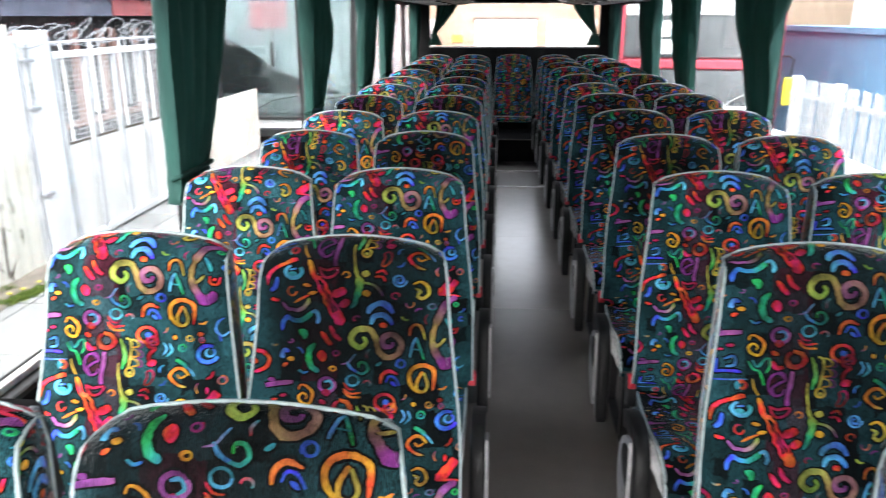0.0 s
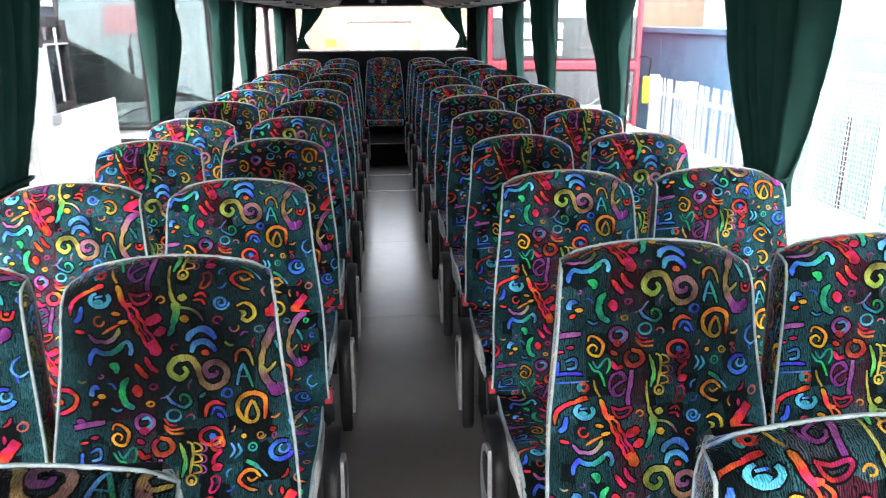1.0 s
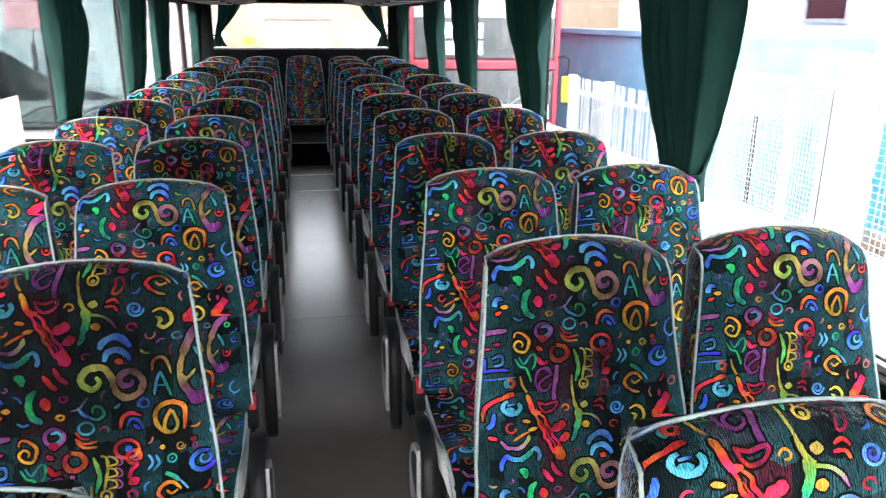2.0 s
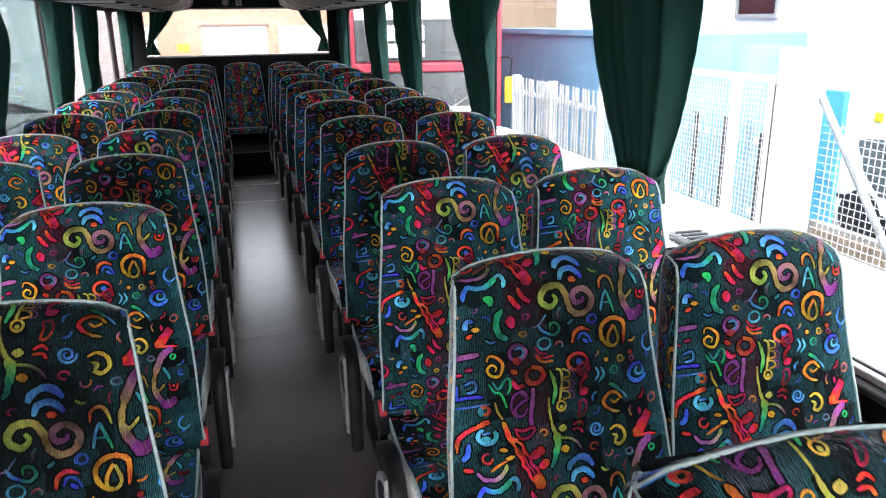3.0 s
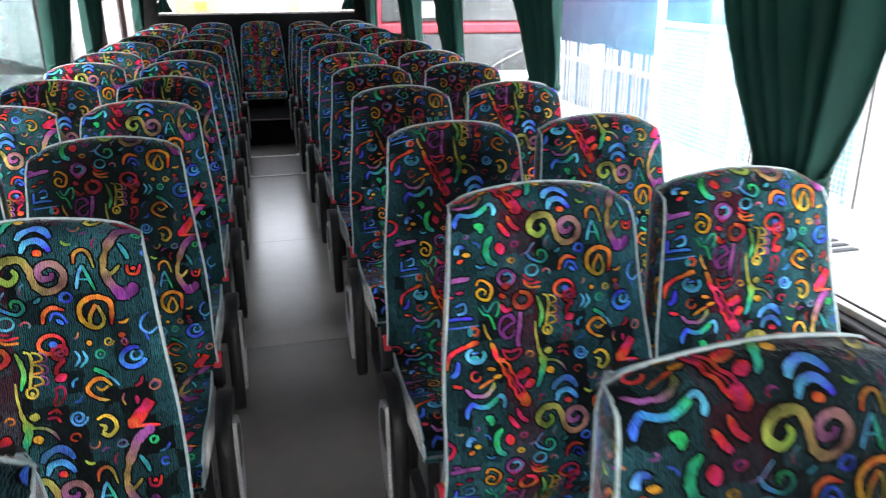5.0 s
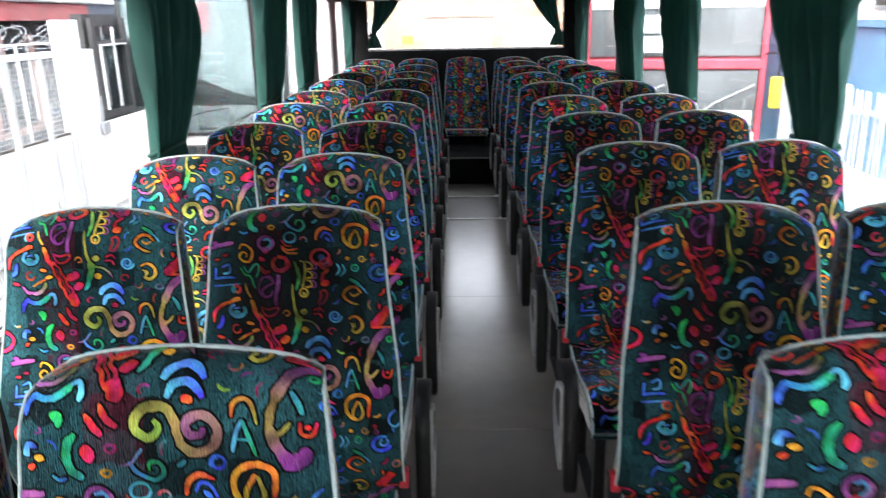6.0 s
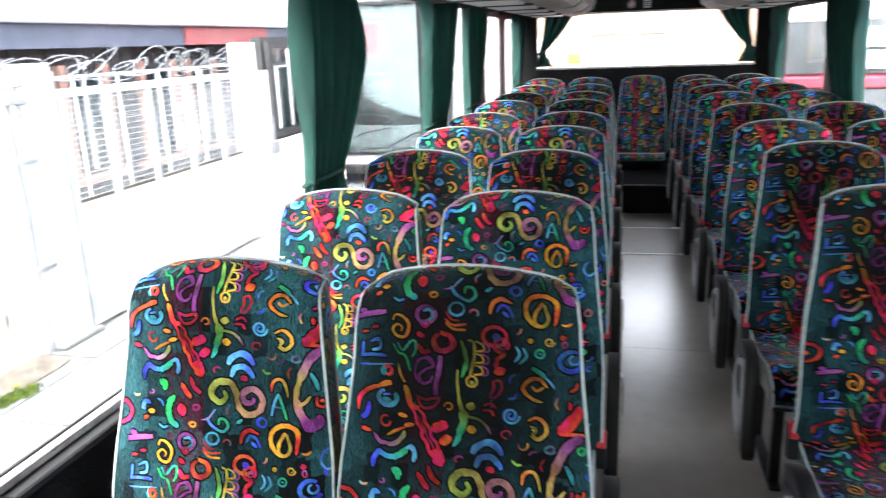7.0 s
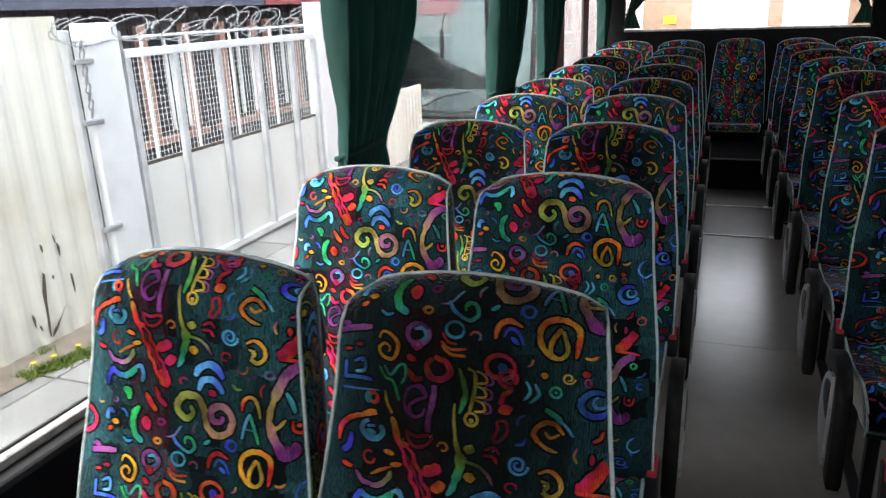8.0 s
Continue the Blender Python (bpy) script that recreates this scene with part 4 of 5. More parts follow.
def coach_seat(x, y, cut, aisle):
    """One seat that faces the front; aisle: the side of its arm (-1, 1) or 0 for a window seat."""
    where = "aisle seat" if aisle else "window seat"
    seat = thing("coach_seat", "colourful squiggle moquette %s %s" % (where, LABELS[cut]), "seat", "coach seats", m=pose(x, y, 0, 0, 0, random.uniform(-0.5, 0.5)))
    back = part("backrest", BACKS[cut], None, seat)
    part("piping", PIPE, None, back, "pale grey-green piping")
    part("back_shell", SHELL, None, seat, "black backrest shell")
    for way in (-1, 1):
        side = part("side_panel", GUSSETS[way], None, seat, "printed moquette side strip")
        part("back_piping", BACK_PIPES[way], None, side, "pale grey-green piping")
    base = part("cushion", CUSHION, None, seat)
    for pipe in CUSHION_PIPE:
        part("cushion_piping", pipe, None, base, "pale grey-green piping")
    part("seat_frame", FRAME, None, seat, "dark steel frame")
    if aisle:
        ax = aisle * 0.277
        arm = part("armrest", ARM, None, seat, "black padded armrest", m=Matrix.Translation((ax, 0, -0.07)))
        turn = pose(aisle * 0.004, 0, 0) @ Matrix.Diagonal((aisle, 1, 1, 1))
        part("side_plate", PLATE, None, arm, "pale grey half-round plastic plate", m=turn)
        part("hand_recess", HUB, None, arm, "small dark hand recess", m=turn)
    bx = (aisle or 1) * (0.247 if aisle else 0.232)
    buckle = part("seat_belt_buckle", BUCKLE, None, seat, m=pose(bx, -0.13, -0.005, -14, 0, 0))
    part("release_button", BUTTON, None, buckle, "red release button")
    return seat


PLACES = {"La": -0.497, "Lw": -0.998, "Ra": 0.528, "Rw": 1.03}
CUTS = {"La": "AFBABCBCADB", "Lw": "BBDGDCBDBAD", "Ra": "DIBCAADCBED", "Rw": "EBHDCAACBDB"}
ROWS = {"L": (2.525, 3.296, 4.085, 4.91, 5.64, 6.45, 7.25, 7.97, 8.85, 9.62, 10.55), "R": (2.54, 3.306, 4.1, 4.885, 5.78, 6.645, 7.43, 8.33, 9.28, 10.08, 10.92)}
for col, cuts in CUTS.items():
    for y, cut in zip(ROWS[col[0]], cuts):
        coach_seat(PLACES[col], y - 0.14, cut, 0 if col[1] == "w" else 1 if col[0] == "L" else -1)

# the back bench: five seats across
bench_back, bench_pipe, bench_shell = backrest_mesh(BENCH, 0.3, 0.84), piping_mesh(BENCH, 0.84), shell_mesh(BENCH, 0.84, 0.1)
for x, cut in ((-1.01, "D"), (-0.53, "B"), (0.0, "C"), (0.53, "E"), (1.01, "A")):
    middle = abs(x) < 0.1
    seat = thing("bench_seat", "squiggle moquette back bench seat, %s" % ("facing the aisle" if middle else "beside a corner"), "seat", "back bench seats", m=pose(x, 11.53, 0))
    back = part("backrest", bench_back if middle else BACKS[cut], None, seat)
    part("piping", bench_pipe if middle else PIPE, None, back, "pale grey-green piping")
    part("back_shell", bench_shell if middle else SHELL, None, seat, "black backrest shell")
    deep = 0.42 if middle else 1.0
    base = part("cushion", CUSHION, None, seat, m=Matrix.Translation((0, 0, 0.19 if middle else 0.0)) @ Matrix.Diagonal((1, deep, 0.5 if middle else 1, 1)))
    for pipe in CUSHION_PIPE:
        part("cushion_piping", pipe, None, base, "pale grey-green piping")
    # Black box takes the place of the shaded void below the cushion.
    part("base", boxes(((-0.2, -0.15 * deep, 0.262 if middle else 0.3), (0.2, 0.1, 0.4 if middle else 0.44)), bevel=0.006), M_STEP, seat, "black box in place of the shaded void below the seat")
structure("plinth_rear", boxes(((-SIDE, 11.3, 0.0), (-0.28, REAR, 0.3)), ((0.28, 11.3, 0.0), (SIDE, REAR, 0.3)), bevel=0.004), M_WALL, "black boxes under the back bench")


# ---- curtains ----
def curtain(side, y_top0, y_top1, y_tie0, y_tie1, z_tie=1.14, folds=6):
    """A gathered curtain at a pillar: full at the rail, drawn in to its tie, with a short tail."""
    ob = thing("curtain", "bottle-green pleated curtain gathered at a window pillar", "curtain", "window curtains", m=pose(side * (SIDE - 0.07), 0, 0))
    bm, rows, n = bmesh.new(), [], folds * 10
    seed = y_tie0 * 3.7 + side
    for j in range(33):
        f = j / 32
        z = 1.86 - (1.86 - (z_tie - 0.09)) * f
        g = (1.86 - z) / (1.86 - z_tie)
        c = min(g, 1.0)
        lo, hi = y_top0 + (y_tie0 - y_top0) * c ** 1.9, y_top1 + (y_tie1 - y_top1) * c ** 1.9
        if g > 1:
            lo, hi = lo - 0.03 * (g - 1) / 0.15, hi + 0.03 * (g - 1) / 0.15
        amp = 0.062 * (1 - 0.5 * c)
        row = []
        for i in range(n + 1):
            u = i / n
            drift = 0.9 * noise.noise((u * 3.1 + seed, f * 0.7, seed))
            ph = (u * folds + drift) * math.tau
            deep = 0.6 + 0.8 * abs(noise.noise((u * 5.0 + seed, 0.5 * f, 9.1)))
            x = amp * deep * (math.sin(ph) + 0.3 * math.sin(2 * ph + 1.0 + 2 * drift))
            crease = 0.006 * c * noise.noise((u * 40, f * 22, seed))
            row.append((x + crease + side * 0.01 * c ** 2, lo + (hi - lo) * u + 0.012 * (1 - 0.5 * c) * math.cos(ph), z))
        rows.append(row)
    grid(bm, rows)
    cloth = part("cloth", bm, M_CURTAIN, ob, smooth=True)
    thick = cloth.modifiers.new("thickness", "SOLIDIFY")
    thick.thickness = 0.0015
    bm = bmesh.new()
    mid, w = (y_tie0 + y_tie1) / 2, (y_tie1 - y_tie0) / 2 + 0.006
    tube(bm, [(0.034 * math.cos(a) + side * 0.01, mid + w * math.sin(a), z_tie + 0.012 * math.cos(a)) for a in [k * math.tau / 20 for k in range(20)]], 0.009, 6, True)
    part("tie_band", bm, M_CURTAIN, ob, "green tie band", True)
    bm = bmesh.new()
    tube(bm, [(0, y_top0 - 0.05, 1.862), (0, y_top1 + 0.05, 1.862)], 0.006, 6)
    part("rail", bm, M_STEEL, ob, "thin dark curtain rail")
    return ob


for ends in ((4.1, 4.7, 4.1, 4.42), (5.95, 6.62, 5.94, 6.26), (7.7, 8.4, 7.66, 8.06), (8.85, 9.46, 8.86, 9.25), (11.45, 11.88, 11.5, 11.75)):
    curtain(-1, *ends)
for ends in ((3.94, 4.63, 4.09, 4.35), (5.8, 6.48, 5.84, 6.2), (7.6, 8.33, 7.56, 8.04), (8.97, 9.8, 8.9, 9.5), (11.5, 11.9, 11.55, 11.8)):
    curtain(1, *ends)


def rear_curtain(side):
    """A short curtain swept back to the corner of the rear window."""
    ob = thing("rear_curtain", "bottle-green curtain swept back at a corner of the rear window", "curtain", "rear window curtains", m=pose(0, REAR - 0.05, 0))
    bm, rows, n = bmesh.new(), [], 40
    for j in range(21):
        f = j / 20
        z = 1.87 - 0.57 * f
        g = min(1.0, f / 0.72)
        inner = 0.72 + 0.3 * g ** 1.3 - (0.07 * (f - 0.72) / 0.28 if f > 0.72 else 0)
        outer = 1.03 + 0.06 * g ** 2 + (0.04 * (f - 0.72) / 0.28 if f > 0.72 else 0)
        row = []
        for i in range(n + 1):
            u = i / n
            wob = noise.noise((u * 3, f * 2, side))
            row.append((side * (inner + (outer - inner) * u), 0.018 * math.sin(u * 7 * math.pi + wob * 2) * (1 - 0.3 * g) - 0.01 * wob, z))
        rows.append(row)
    grid(bm, rows)
    cloth = part("cloth", bm, M_CURTAIN, ob, smooth=True)
    thick = cloth.modifiers.new("thickness", "SOLIDIFY")
    thick.thickness = 0.002
    bm = bmesh.new()
    tube(bm, [(side * (1.01 + 0.012 * k), -0.026 - 0.004 * math.sin(k), 1.46 - 0.003 * k) for k in range(9)], 0.009, 6)
    part("tie_band", bm, M_CURTAIN, ob, "green tie band", True)
    return ob


rear_curtain(-1)
rear_curtain(1)

# notices on the panel over the rear window
sign = thing("notice", "small round white notice with a red ring over the rear window", "notice", m=pose(-0.13, REAR - 0.004, 1.91))
bm = bmesh.new()
bmesh.ops.create_cone(bm, cap_ends=True, segments=28, radius1=0.04, radius2=0.04, depth=0.004, matrix=pose(0, 0, 0, 90, 0, 0))
part("disc", bm, M_STICKER, sign)
bm = bmesh.new()
tube(bm, [(0.03 * math.cos(k * math.tau / 20), -0.004, 0.03 * math.sin(k * math.tau / 20)) for k in range(20)], 0.005, 5, True)
tube(bm, [(-0.02, -0.004, 0.02), (0.02, -0.004, -0.02)], 0.004, 5)
part("red_ring", bm, M_RED, sign, "red ring with a slash")
sign = thing("notice", "small square pale notice over the rear window", "notice", m=pose(0.03, REAR - 0.004, 1.91))
part("plate", boxes(((-0.035, -0.003, -0.04), (0.035, 0.002, 0.04)), bevel=0.001), M_STICKER, sign)
part("mark", boxes(((-0.02, -0.006, -0.022), (0.02, -0.0035, -0.012)), ((-0.02, -0.006, -0.004), (0.012, -0.0035, 0.004)), ((-0.02, -0.006, 0.012), (0.02, -0.0035, 0.024))), M_SHELL, sign, "dark printed bars")


# ---- outside: the yard round the coach ----
GROUND_Z, PAVE_Z = -0.6, -0.47
M_YARD = material("concrete_yard", (0.3, 0.295, 0.285), 0.9, second=(0.2, 0.197, 0.19), scale=0.9, detail=8, bump=0.3, bump_scale=60)
M_PAVE = material("pale_paving", (0.36, 0.355, 0.34), 0.9, second=(0.24, 0.235, 0.22), scale=1.6, detail=8, bump=0.3, bump_scale=70)
M_CREAM = material("cream_painted_sheet", (0.8, 0.77, 0.68), 0.6, second=(0.66, 0.61, 0.49), scale=1.8, detail=9, bump=0.12, bump_scale=40, spread=(0.25, 0.5))
M_WHITE = material("weathered_white_steel", (0.82, 0.822, 0.825), 0.5, second=(0.64, 0.64, 0.645), scale=3.5, detail=9, bump=0.1, bump_scale=50, spread=(0.25, 0.5))
M_SHEET = material("flaking_white_sheet", (0.85, 0.835, 0.79), 0.6, second=(0.74, 0.72, 0.66), scale=2.5, detail=9, bump=0.12, bump_scale=45, spread=(0.25, 0.5))
M_GREYSTEEL = material("weathered_galvanised", (0.4, 0.405, 0.42), 0.5, 0.2, second=(0.27, 0.275, 0.28), scale=6, bump=0.1)
M_RUST = material("rust_and_bare_metal", (0.16, 0.12, 0.09), 0.9, second=(0.09, 0.07, 0.06), scale=25)
M_TIMBER = material("dark_weatherboard", (0.06, 0.055, 0.055), 0.85, second=(0.035, 0.032, 0.032), scale=6, stretch=(1, 6, 0.6), bump=0.3, bump_scale=40)
M_PINK = material("pink_brick", (0.42, 0.25, 0.2), 0.9, second=(0.32, 0.18, 0.14), scale=9, bump=0.3, bump_scale=80)
M_BUFF = material("buff_brick", (0.31, 0.235, 0.175), 0.9, second=(0.25, 0.185, 0.135), scale=5, detail=8, bump=0.3, bump_scale=70)
M_ROOF = material("grey_sheet_roof", (0.35, 0.35, 0.36), 0.7, second=(0.27, 0.27, 0.28), scale=3)
M_DARKGLASS = material("dark_vehicle_glass", (0.02, 0.024, 0.027), 0.06, second=(0.014, 0.016, 0.018), scale=2, spec=0.9)
M_BUSRED = material("red_coachwork", (0.58, 0.075, 0.11), 0.35, second=(0.5, 0.06, 0.09), scale=2)
M_BUSWHITE = material("white_coachwork", (0.8, 0.8, 0.79), 0.3, second=(0.72, 0.72, 0.71), scale=1.5)
M_YELLOW = material("yellow_plastic", (0.8, 0.62, 0.03), 0.5, second=(0.7, 0.52, 0.03), scale=8)
M_BLUE = material("faded_blue_steel", (0.2, 0.46, 0.66), 0.55, second=(0.14, 0.36, 0.56), scale=2.5, detail=8)
M_PALE = material("washed_out_cyan_sheet", (0.24, 0.44, 0.5), 0.6, second=(0.19, 0.38, 0.45), scale=2)
M_CYAN = material("bright_blue_panel", (0.08, 0.38, 0.66), 0.55, second=(0.06, 0.32, 0.56), scale=2.5, detail=8)
# colours of the sky and pink reflections in the white bus's windscreen
M_SKYREFL = material("pale_sky_reflection", (0.4, 0.43, 0.44), 0.7, second=(0.32, 0.35, 0.36), scale=2.5, detail=6)
M_PINKREFL = material("pink_screen_reflection", (0.55, 0.2, 0.22), 0.6, second=(0.48, 0.17, 0.19), scale=6)
M_BUSGLASS = glass("bus_windscreen_glass", (0.7, 0.75, 0.75))
M_FASCIA = material("faded_red_paint", (0.42, 0.1, 0.1), 0.7, second=(0.3, 0.09, 0.09), scale=4, detail=8)
M_CYANSLAT = material("pale_blue_paint", (0.2, 0.38, 0.5), 0.6, second=(0.15, 0.3, 0.42), scale=4)
# grey base stands in for the reflections that pale this vehicle glass
M_GREYGLASS = material("grey_reflecting_glass", (0.15, 0.158, 0.165), 0.1, second=(0.09, 0.096, 0.1), scale=1.6, detail=6, spec=1.0)
M_BAR = material("dull_grey_paint", (0.6, 0.605, 0.61), 0.5, second=(0.45, 0.455, 0.465), scale=6, detail=7)
M_SOIL = material("gritty_soil", (0.3, 0.25, 0.2), 0.95, second=(0.17, 0.14, 0.11), scale=9, detail=9, bump=0.6, bump_scale=90)
M_SLATE = material("slate_blue_paint", (0.13, 0.14, 0.19), 0.7, second=(0.09, 0.1, 0.13), scale=3, detail=8)
M_GRASS = material("grass_blades", (0.16, 0.22, 0.03), 0.8, second=(0.09, 0.14, 0.02), scale=30)
M_BLACK = material("black_rubber_trim", (0.015, 0.015, 0.016), 0.5, scale=9)

tagged(part("ground", boxes(((-600, -600, GROUND_Z - 0.3), (600, 600, GROUND_Z))), M_YARD), "pale worn concrete yard", "ground", kind="structure")
pave = thing("pavement", "pale concrete paving with a kerb along the fence", "pavement", kind="structure")
part("bed", boxes(((-4.6, -6, GROUND_Z + 0.002), (-3.05, 14, PAVE_Z - 0.02))), M_YARD, pave)
part("kerb", boxes(((-3.05, -6, GROUND_Z + 0.002), (-2.92, 14, PAVE_Z)), bevel=0.015), M_PAVE, pave)
slab = mesh_of("slab", boxes(((-0.365, -0.44, -0.02), (0.365, 0.44, 0.0)), bevel=0.006), M_PAVE)
for i in range(14):
    for j in range(2):
        part("slab", slab, None, pave, m=pose(-3.43 - 0.745 * j, 1.0 + 0.9 * i, PAVE_Z + random.uniform(0, 0.006), 0, 0, random.uniform(-0.4, 0.4)))


def corrugated(bm, y0, y1, z0, z1, x, pitch=0.12, deep=0.018):
    """Upright corrugated sheet along y."""
    n = int((y1 - y0) / pitch * 4)
    shape = (0, 1, 1, 0)
    rows = [[(x + deep * shape[i % 4], y0 + (y1 - y0) * i / n, z) for i in range(n + 1)] for z in (z0, z1)]
    rows += [[(x - 0.02 + deep * shape[i % 4], y0 + (y1 - y0) * i / n, z) for i in range(n + 1)] for z in (z1, z0)]
    grid(bm, rows)


GX = -4.2
hoarding = thing("hoarding", "cream painted corrugated sheet hoarding with peeling patches", "fence")
bm = bmesh.new()
corrugated(bm, -3.0, 7.72, PAVE_Z + 0.005, 1.61, GX, 0.16, 0.01)
part("sheet", bm, M_CREAM, hoarding)


def peel(points, width):
    """A ragged sliver where the paint has come off, along (y, z) points."""
    bm, left, right = bmesh.new(), [], []
    n = len(points) - 1
    for i, (y, z) in enumerate(points):
        w = width * (0.25 + 0.75 * math.sin(math.pi * min(1.0, (i + 0.6) / (n + 0.8)))) * random.uniform(0.6, 1.3)
        left.append((y - w, z + random.uniform(-0.008, 0.008)))
        right.append((y + w, z + random.uniform(-0.008, 0.008)))
    prism(bm, left + right[::-1], "x", GX + 0.0105, GX + 0.0125)
    part("peeled_patch", bm, M_RUST, hoarding, "dark bare patch where paint has peeled")


peel([(7.238, 0.03), (7.228, -0.03), (7.216, -0.09), (7.21, -0.17), (7.207, -0.25), (7.2, -0.32), (7.197, -0.4)], 0.016)
peel([(7.356, -0.24), (7.32, -0.28), (7.277, -0.327), (7.24, -0.37), (7.212, -0.4)], 0.014)
for y, z, tall in ((7.365, 0.224, 0.03), (7.386, 0.146, 0.04), (7.258, 0.192, 0.03), (7.447, -0.111, 0.07), (7.095, -0.25, 0.05), (7.135, -0.315, 0.02), (7.3, -0.02, 0.012), (6.4, -0.1, 0.03), (5.9, 0.1, 0.02)):
    peel([(y, z + tall), (y + 0.004, z + tall * 0.3), (y + 0.006, z - tall)], 0.009)
soil = thing("soil_strip", "strip of brown grit and soil along the foot of the hoarding", "soil", kind="structure")
rows = [[(GX - 0.03 + 0.075 * i + (0.03 * noise.noise((j * 0.5, 4.0, 1.0)) if i == 4 else 0), -3.0 + 0.12 * j, PAVE_Z + 0.012 + (0.022 - 0.0055 * i) * (1 + noise.noise((j * 0.7, i * 1.3, 0.0)))) for i in range(5)] for j in range(90)]
bm = bmesh.new()
grid(bm, rows)
part("bed", bm, M_SOIL, soil, smooth=True)
bm = boxes(((GX + 0.0125, 6.1, 0.3), (GX + 0.0165, 6.22, 0.62)))
part("hatch", bm, M_GREYSTEEL, hoarding, "small grey vent plate")

posts = thing("gate_post", "wide white painted steel gate post with a chained hinge side", "gate post", "gate posts")
part("channel", boxes(((GX - 0.05, 7.755, PAVE_Z), (GX + 0.02, 7.8, 1.52)), bevel=0.006), M_BAR, posts, "weathered hinge channel")
part("plate", boxes(((GX - 0.03, 7.85, PAVE_Z), (GX + 0.05, 8.2, 1.56)), bevel=0.006), M_WHITE, posts)
part("foot", boxes(((GX - 0.05, 7.8, PAVE_Z), (GX + 0.12, 8.24, PAVE_Z + 0.05)), bevel=0.015), M_PAVE, posts, "rough concrete foot")
part("strip", boxes(((GX - 0.02, 8.205, PAVE_Z), (GX + 0.045, 8.235, 1.5)), bevel=0.004), M_GREYSTEEL, posts, "grey edge strip")
bm = bmesh.new()
for k in range(9):
    a = 1.42 - 0.055 * k
    tube(bm, [(GX + 0.06 + 0.012 * math.cos(t), 7.835 + 0.02 * math.sin(t) * (k % 2 or 0.4), a + 0.035 * math.cos(t)) for t in [q * math.tau / 8 for q in range(8)]], 0.006, 4, True)
part("chain", bm, M_GREYSTEEL, posts, "hanging steel chain")
for z in (0.15, 0.9, 1.3):
    part("hinge", boxes(((GX + 0.03, 7.76, z), (GX + 0.075, 7.92, z + 0.035)), bevel=0.006), M_GREYSTEEL, posts)

gate = thing("gate", "white steel yard gate with mesh above a solid sheet", "gate")
part("top_rail", boxes(((GX - 0.02, 8.24, 1.31), (GX + 0.05, 10.98, 1.37)), bevel=0.006), M_WHITE, gate)
part("upper_wire_rail", boxes(((GX - 0.01, 8.24, 1.44), (GX + 0.02, 10.98, 1.46)), bevel=0.003), M_WHITE, gate)
part("bottom_rail", boxes(((GX - 0.02, 8.24, -0.43), (GX + 0.05, 10.98, -0.37)), bevel=0.006), M_WHITE, gate)
for y in (8.26, 8.77, 9.33, 9.92, 10.51, 10.96):
    part("upright", boxes(((GX + 0.004, y - 0.028, -0.37), (GX + 0.054, y + 0.028, 1.31)), bevel=0.006), M_BAR, gate, "grey steel upright")
part("sheet", boxes(((GX - 0.012, 8.24, -0.37), (GX + 0.0, 10.98, 0.53))), M_SHEET, gate, "solid white sheet")
for y in (8.5, 9.03, 9.6, 10.25):
    part("inner_bar", boxes(((GX - 0.035, y - 0.012, 0.53), (GX - 0.015, y + 0.012, 1.45)), bevel=0.003), M_WHITE, gate)
bm = bmesh.new()
for k in range(59):
    y = 8.28 + k * 0.046
    box(bm, (GX - 0.012, y, 0.53), (GX - 0.008, y + 0.0022, 1.31))
for k in range(17):
    z = 0.54 + k * 0.046
    box(bm, (GX - 0.007, 8.26, z), (GX - 0.003, 10.98, z + 0.0034))
tagged(part("mesh_panel", bm, M_WHITE, gate, "white welded wire mesh"), kind="stuff")
bm = bmesh.new()
box(bm, (GX - 0.014, 8.26, 0.512), (GX + 0.003, 10.98, 0.54), 0.003)
part("sheet_edge", bm, M_RUST, gate, "rusted folded edge")
bm = bmesh.new()
for strand in range(2):
    pts, n = [], 360
    for k in range(n):
        f = k / n
        a = (f * (7 + 2 * strand) + 0.5 * noise.noise((f * 7, 1.5, strand))) * math.tau + strand * 2
        wide = 0.28 + 0.3 * noise.noise((f * 9, strand * 5.0, 2))
        tall = 0.09 + 0.13 * noise.noise((f * 11, 3.0, strand * 7.0))
        pts.append((GX + 0.08 * math.sin(a * 0.5), 7.75 + 3.15 * f + wide * math.cos(a) + 0.1 * math.sin(a), 1.46 + tall * (0.55 + math.sin(a)) + 0.03 * noise.noise((f * 14, 5, strand * 4.0))))
    tube(bm, pts, 0.0036, 4)
    for k in range(0, n, 3):
        x, y, z = pts[k]
        box(bm, (-0.014, -0.003, -0.003), (0.014, 0.003, 0.003), m=pose(x, y, z, 0, k * 37 % 180, k * 71 % 180))
wire = tagged(part("razor_wire", bm, M_GREYSTEEL), "loose coil of galvanised razor wire along the gate top", "razor wire")
latch = thing("gate_pillar", "white steel gate pillar with a slide latch", "gate post", "gate posts")
part("pillar", boxes(((GX - 0.1, 11.02, PAVE_Z), (GX + 0.06, 11.34, 1.67)), bevel=0.01), M_WHITE, latch)
part("pillar_face", boxes(((GX - 0.1, 11.37, PAVE_Z), (GX + 0.05, 11.62, 1.36)), bevel=0.01), M_WHITE, latch)
part("latch", boxes(((GX + 0.06, 11.5, 0.42), (GX + 0.11, 11.66, 0.56)), ((GX + 0.06, 11.56, 0.56), (GX + 0.085, 11.6, 0.85)), bevel=0.008), M_GREYSTEEL, latch, "grey slide latch")
fence = thing("sheet_fence", "cream corrugated sheet fence beyond the gate", "fence")
bm = bmesh.new()
corrugated(bm, 11.66, 14.1, PAVE_Z, 0.52, GX - 0.05)
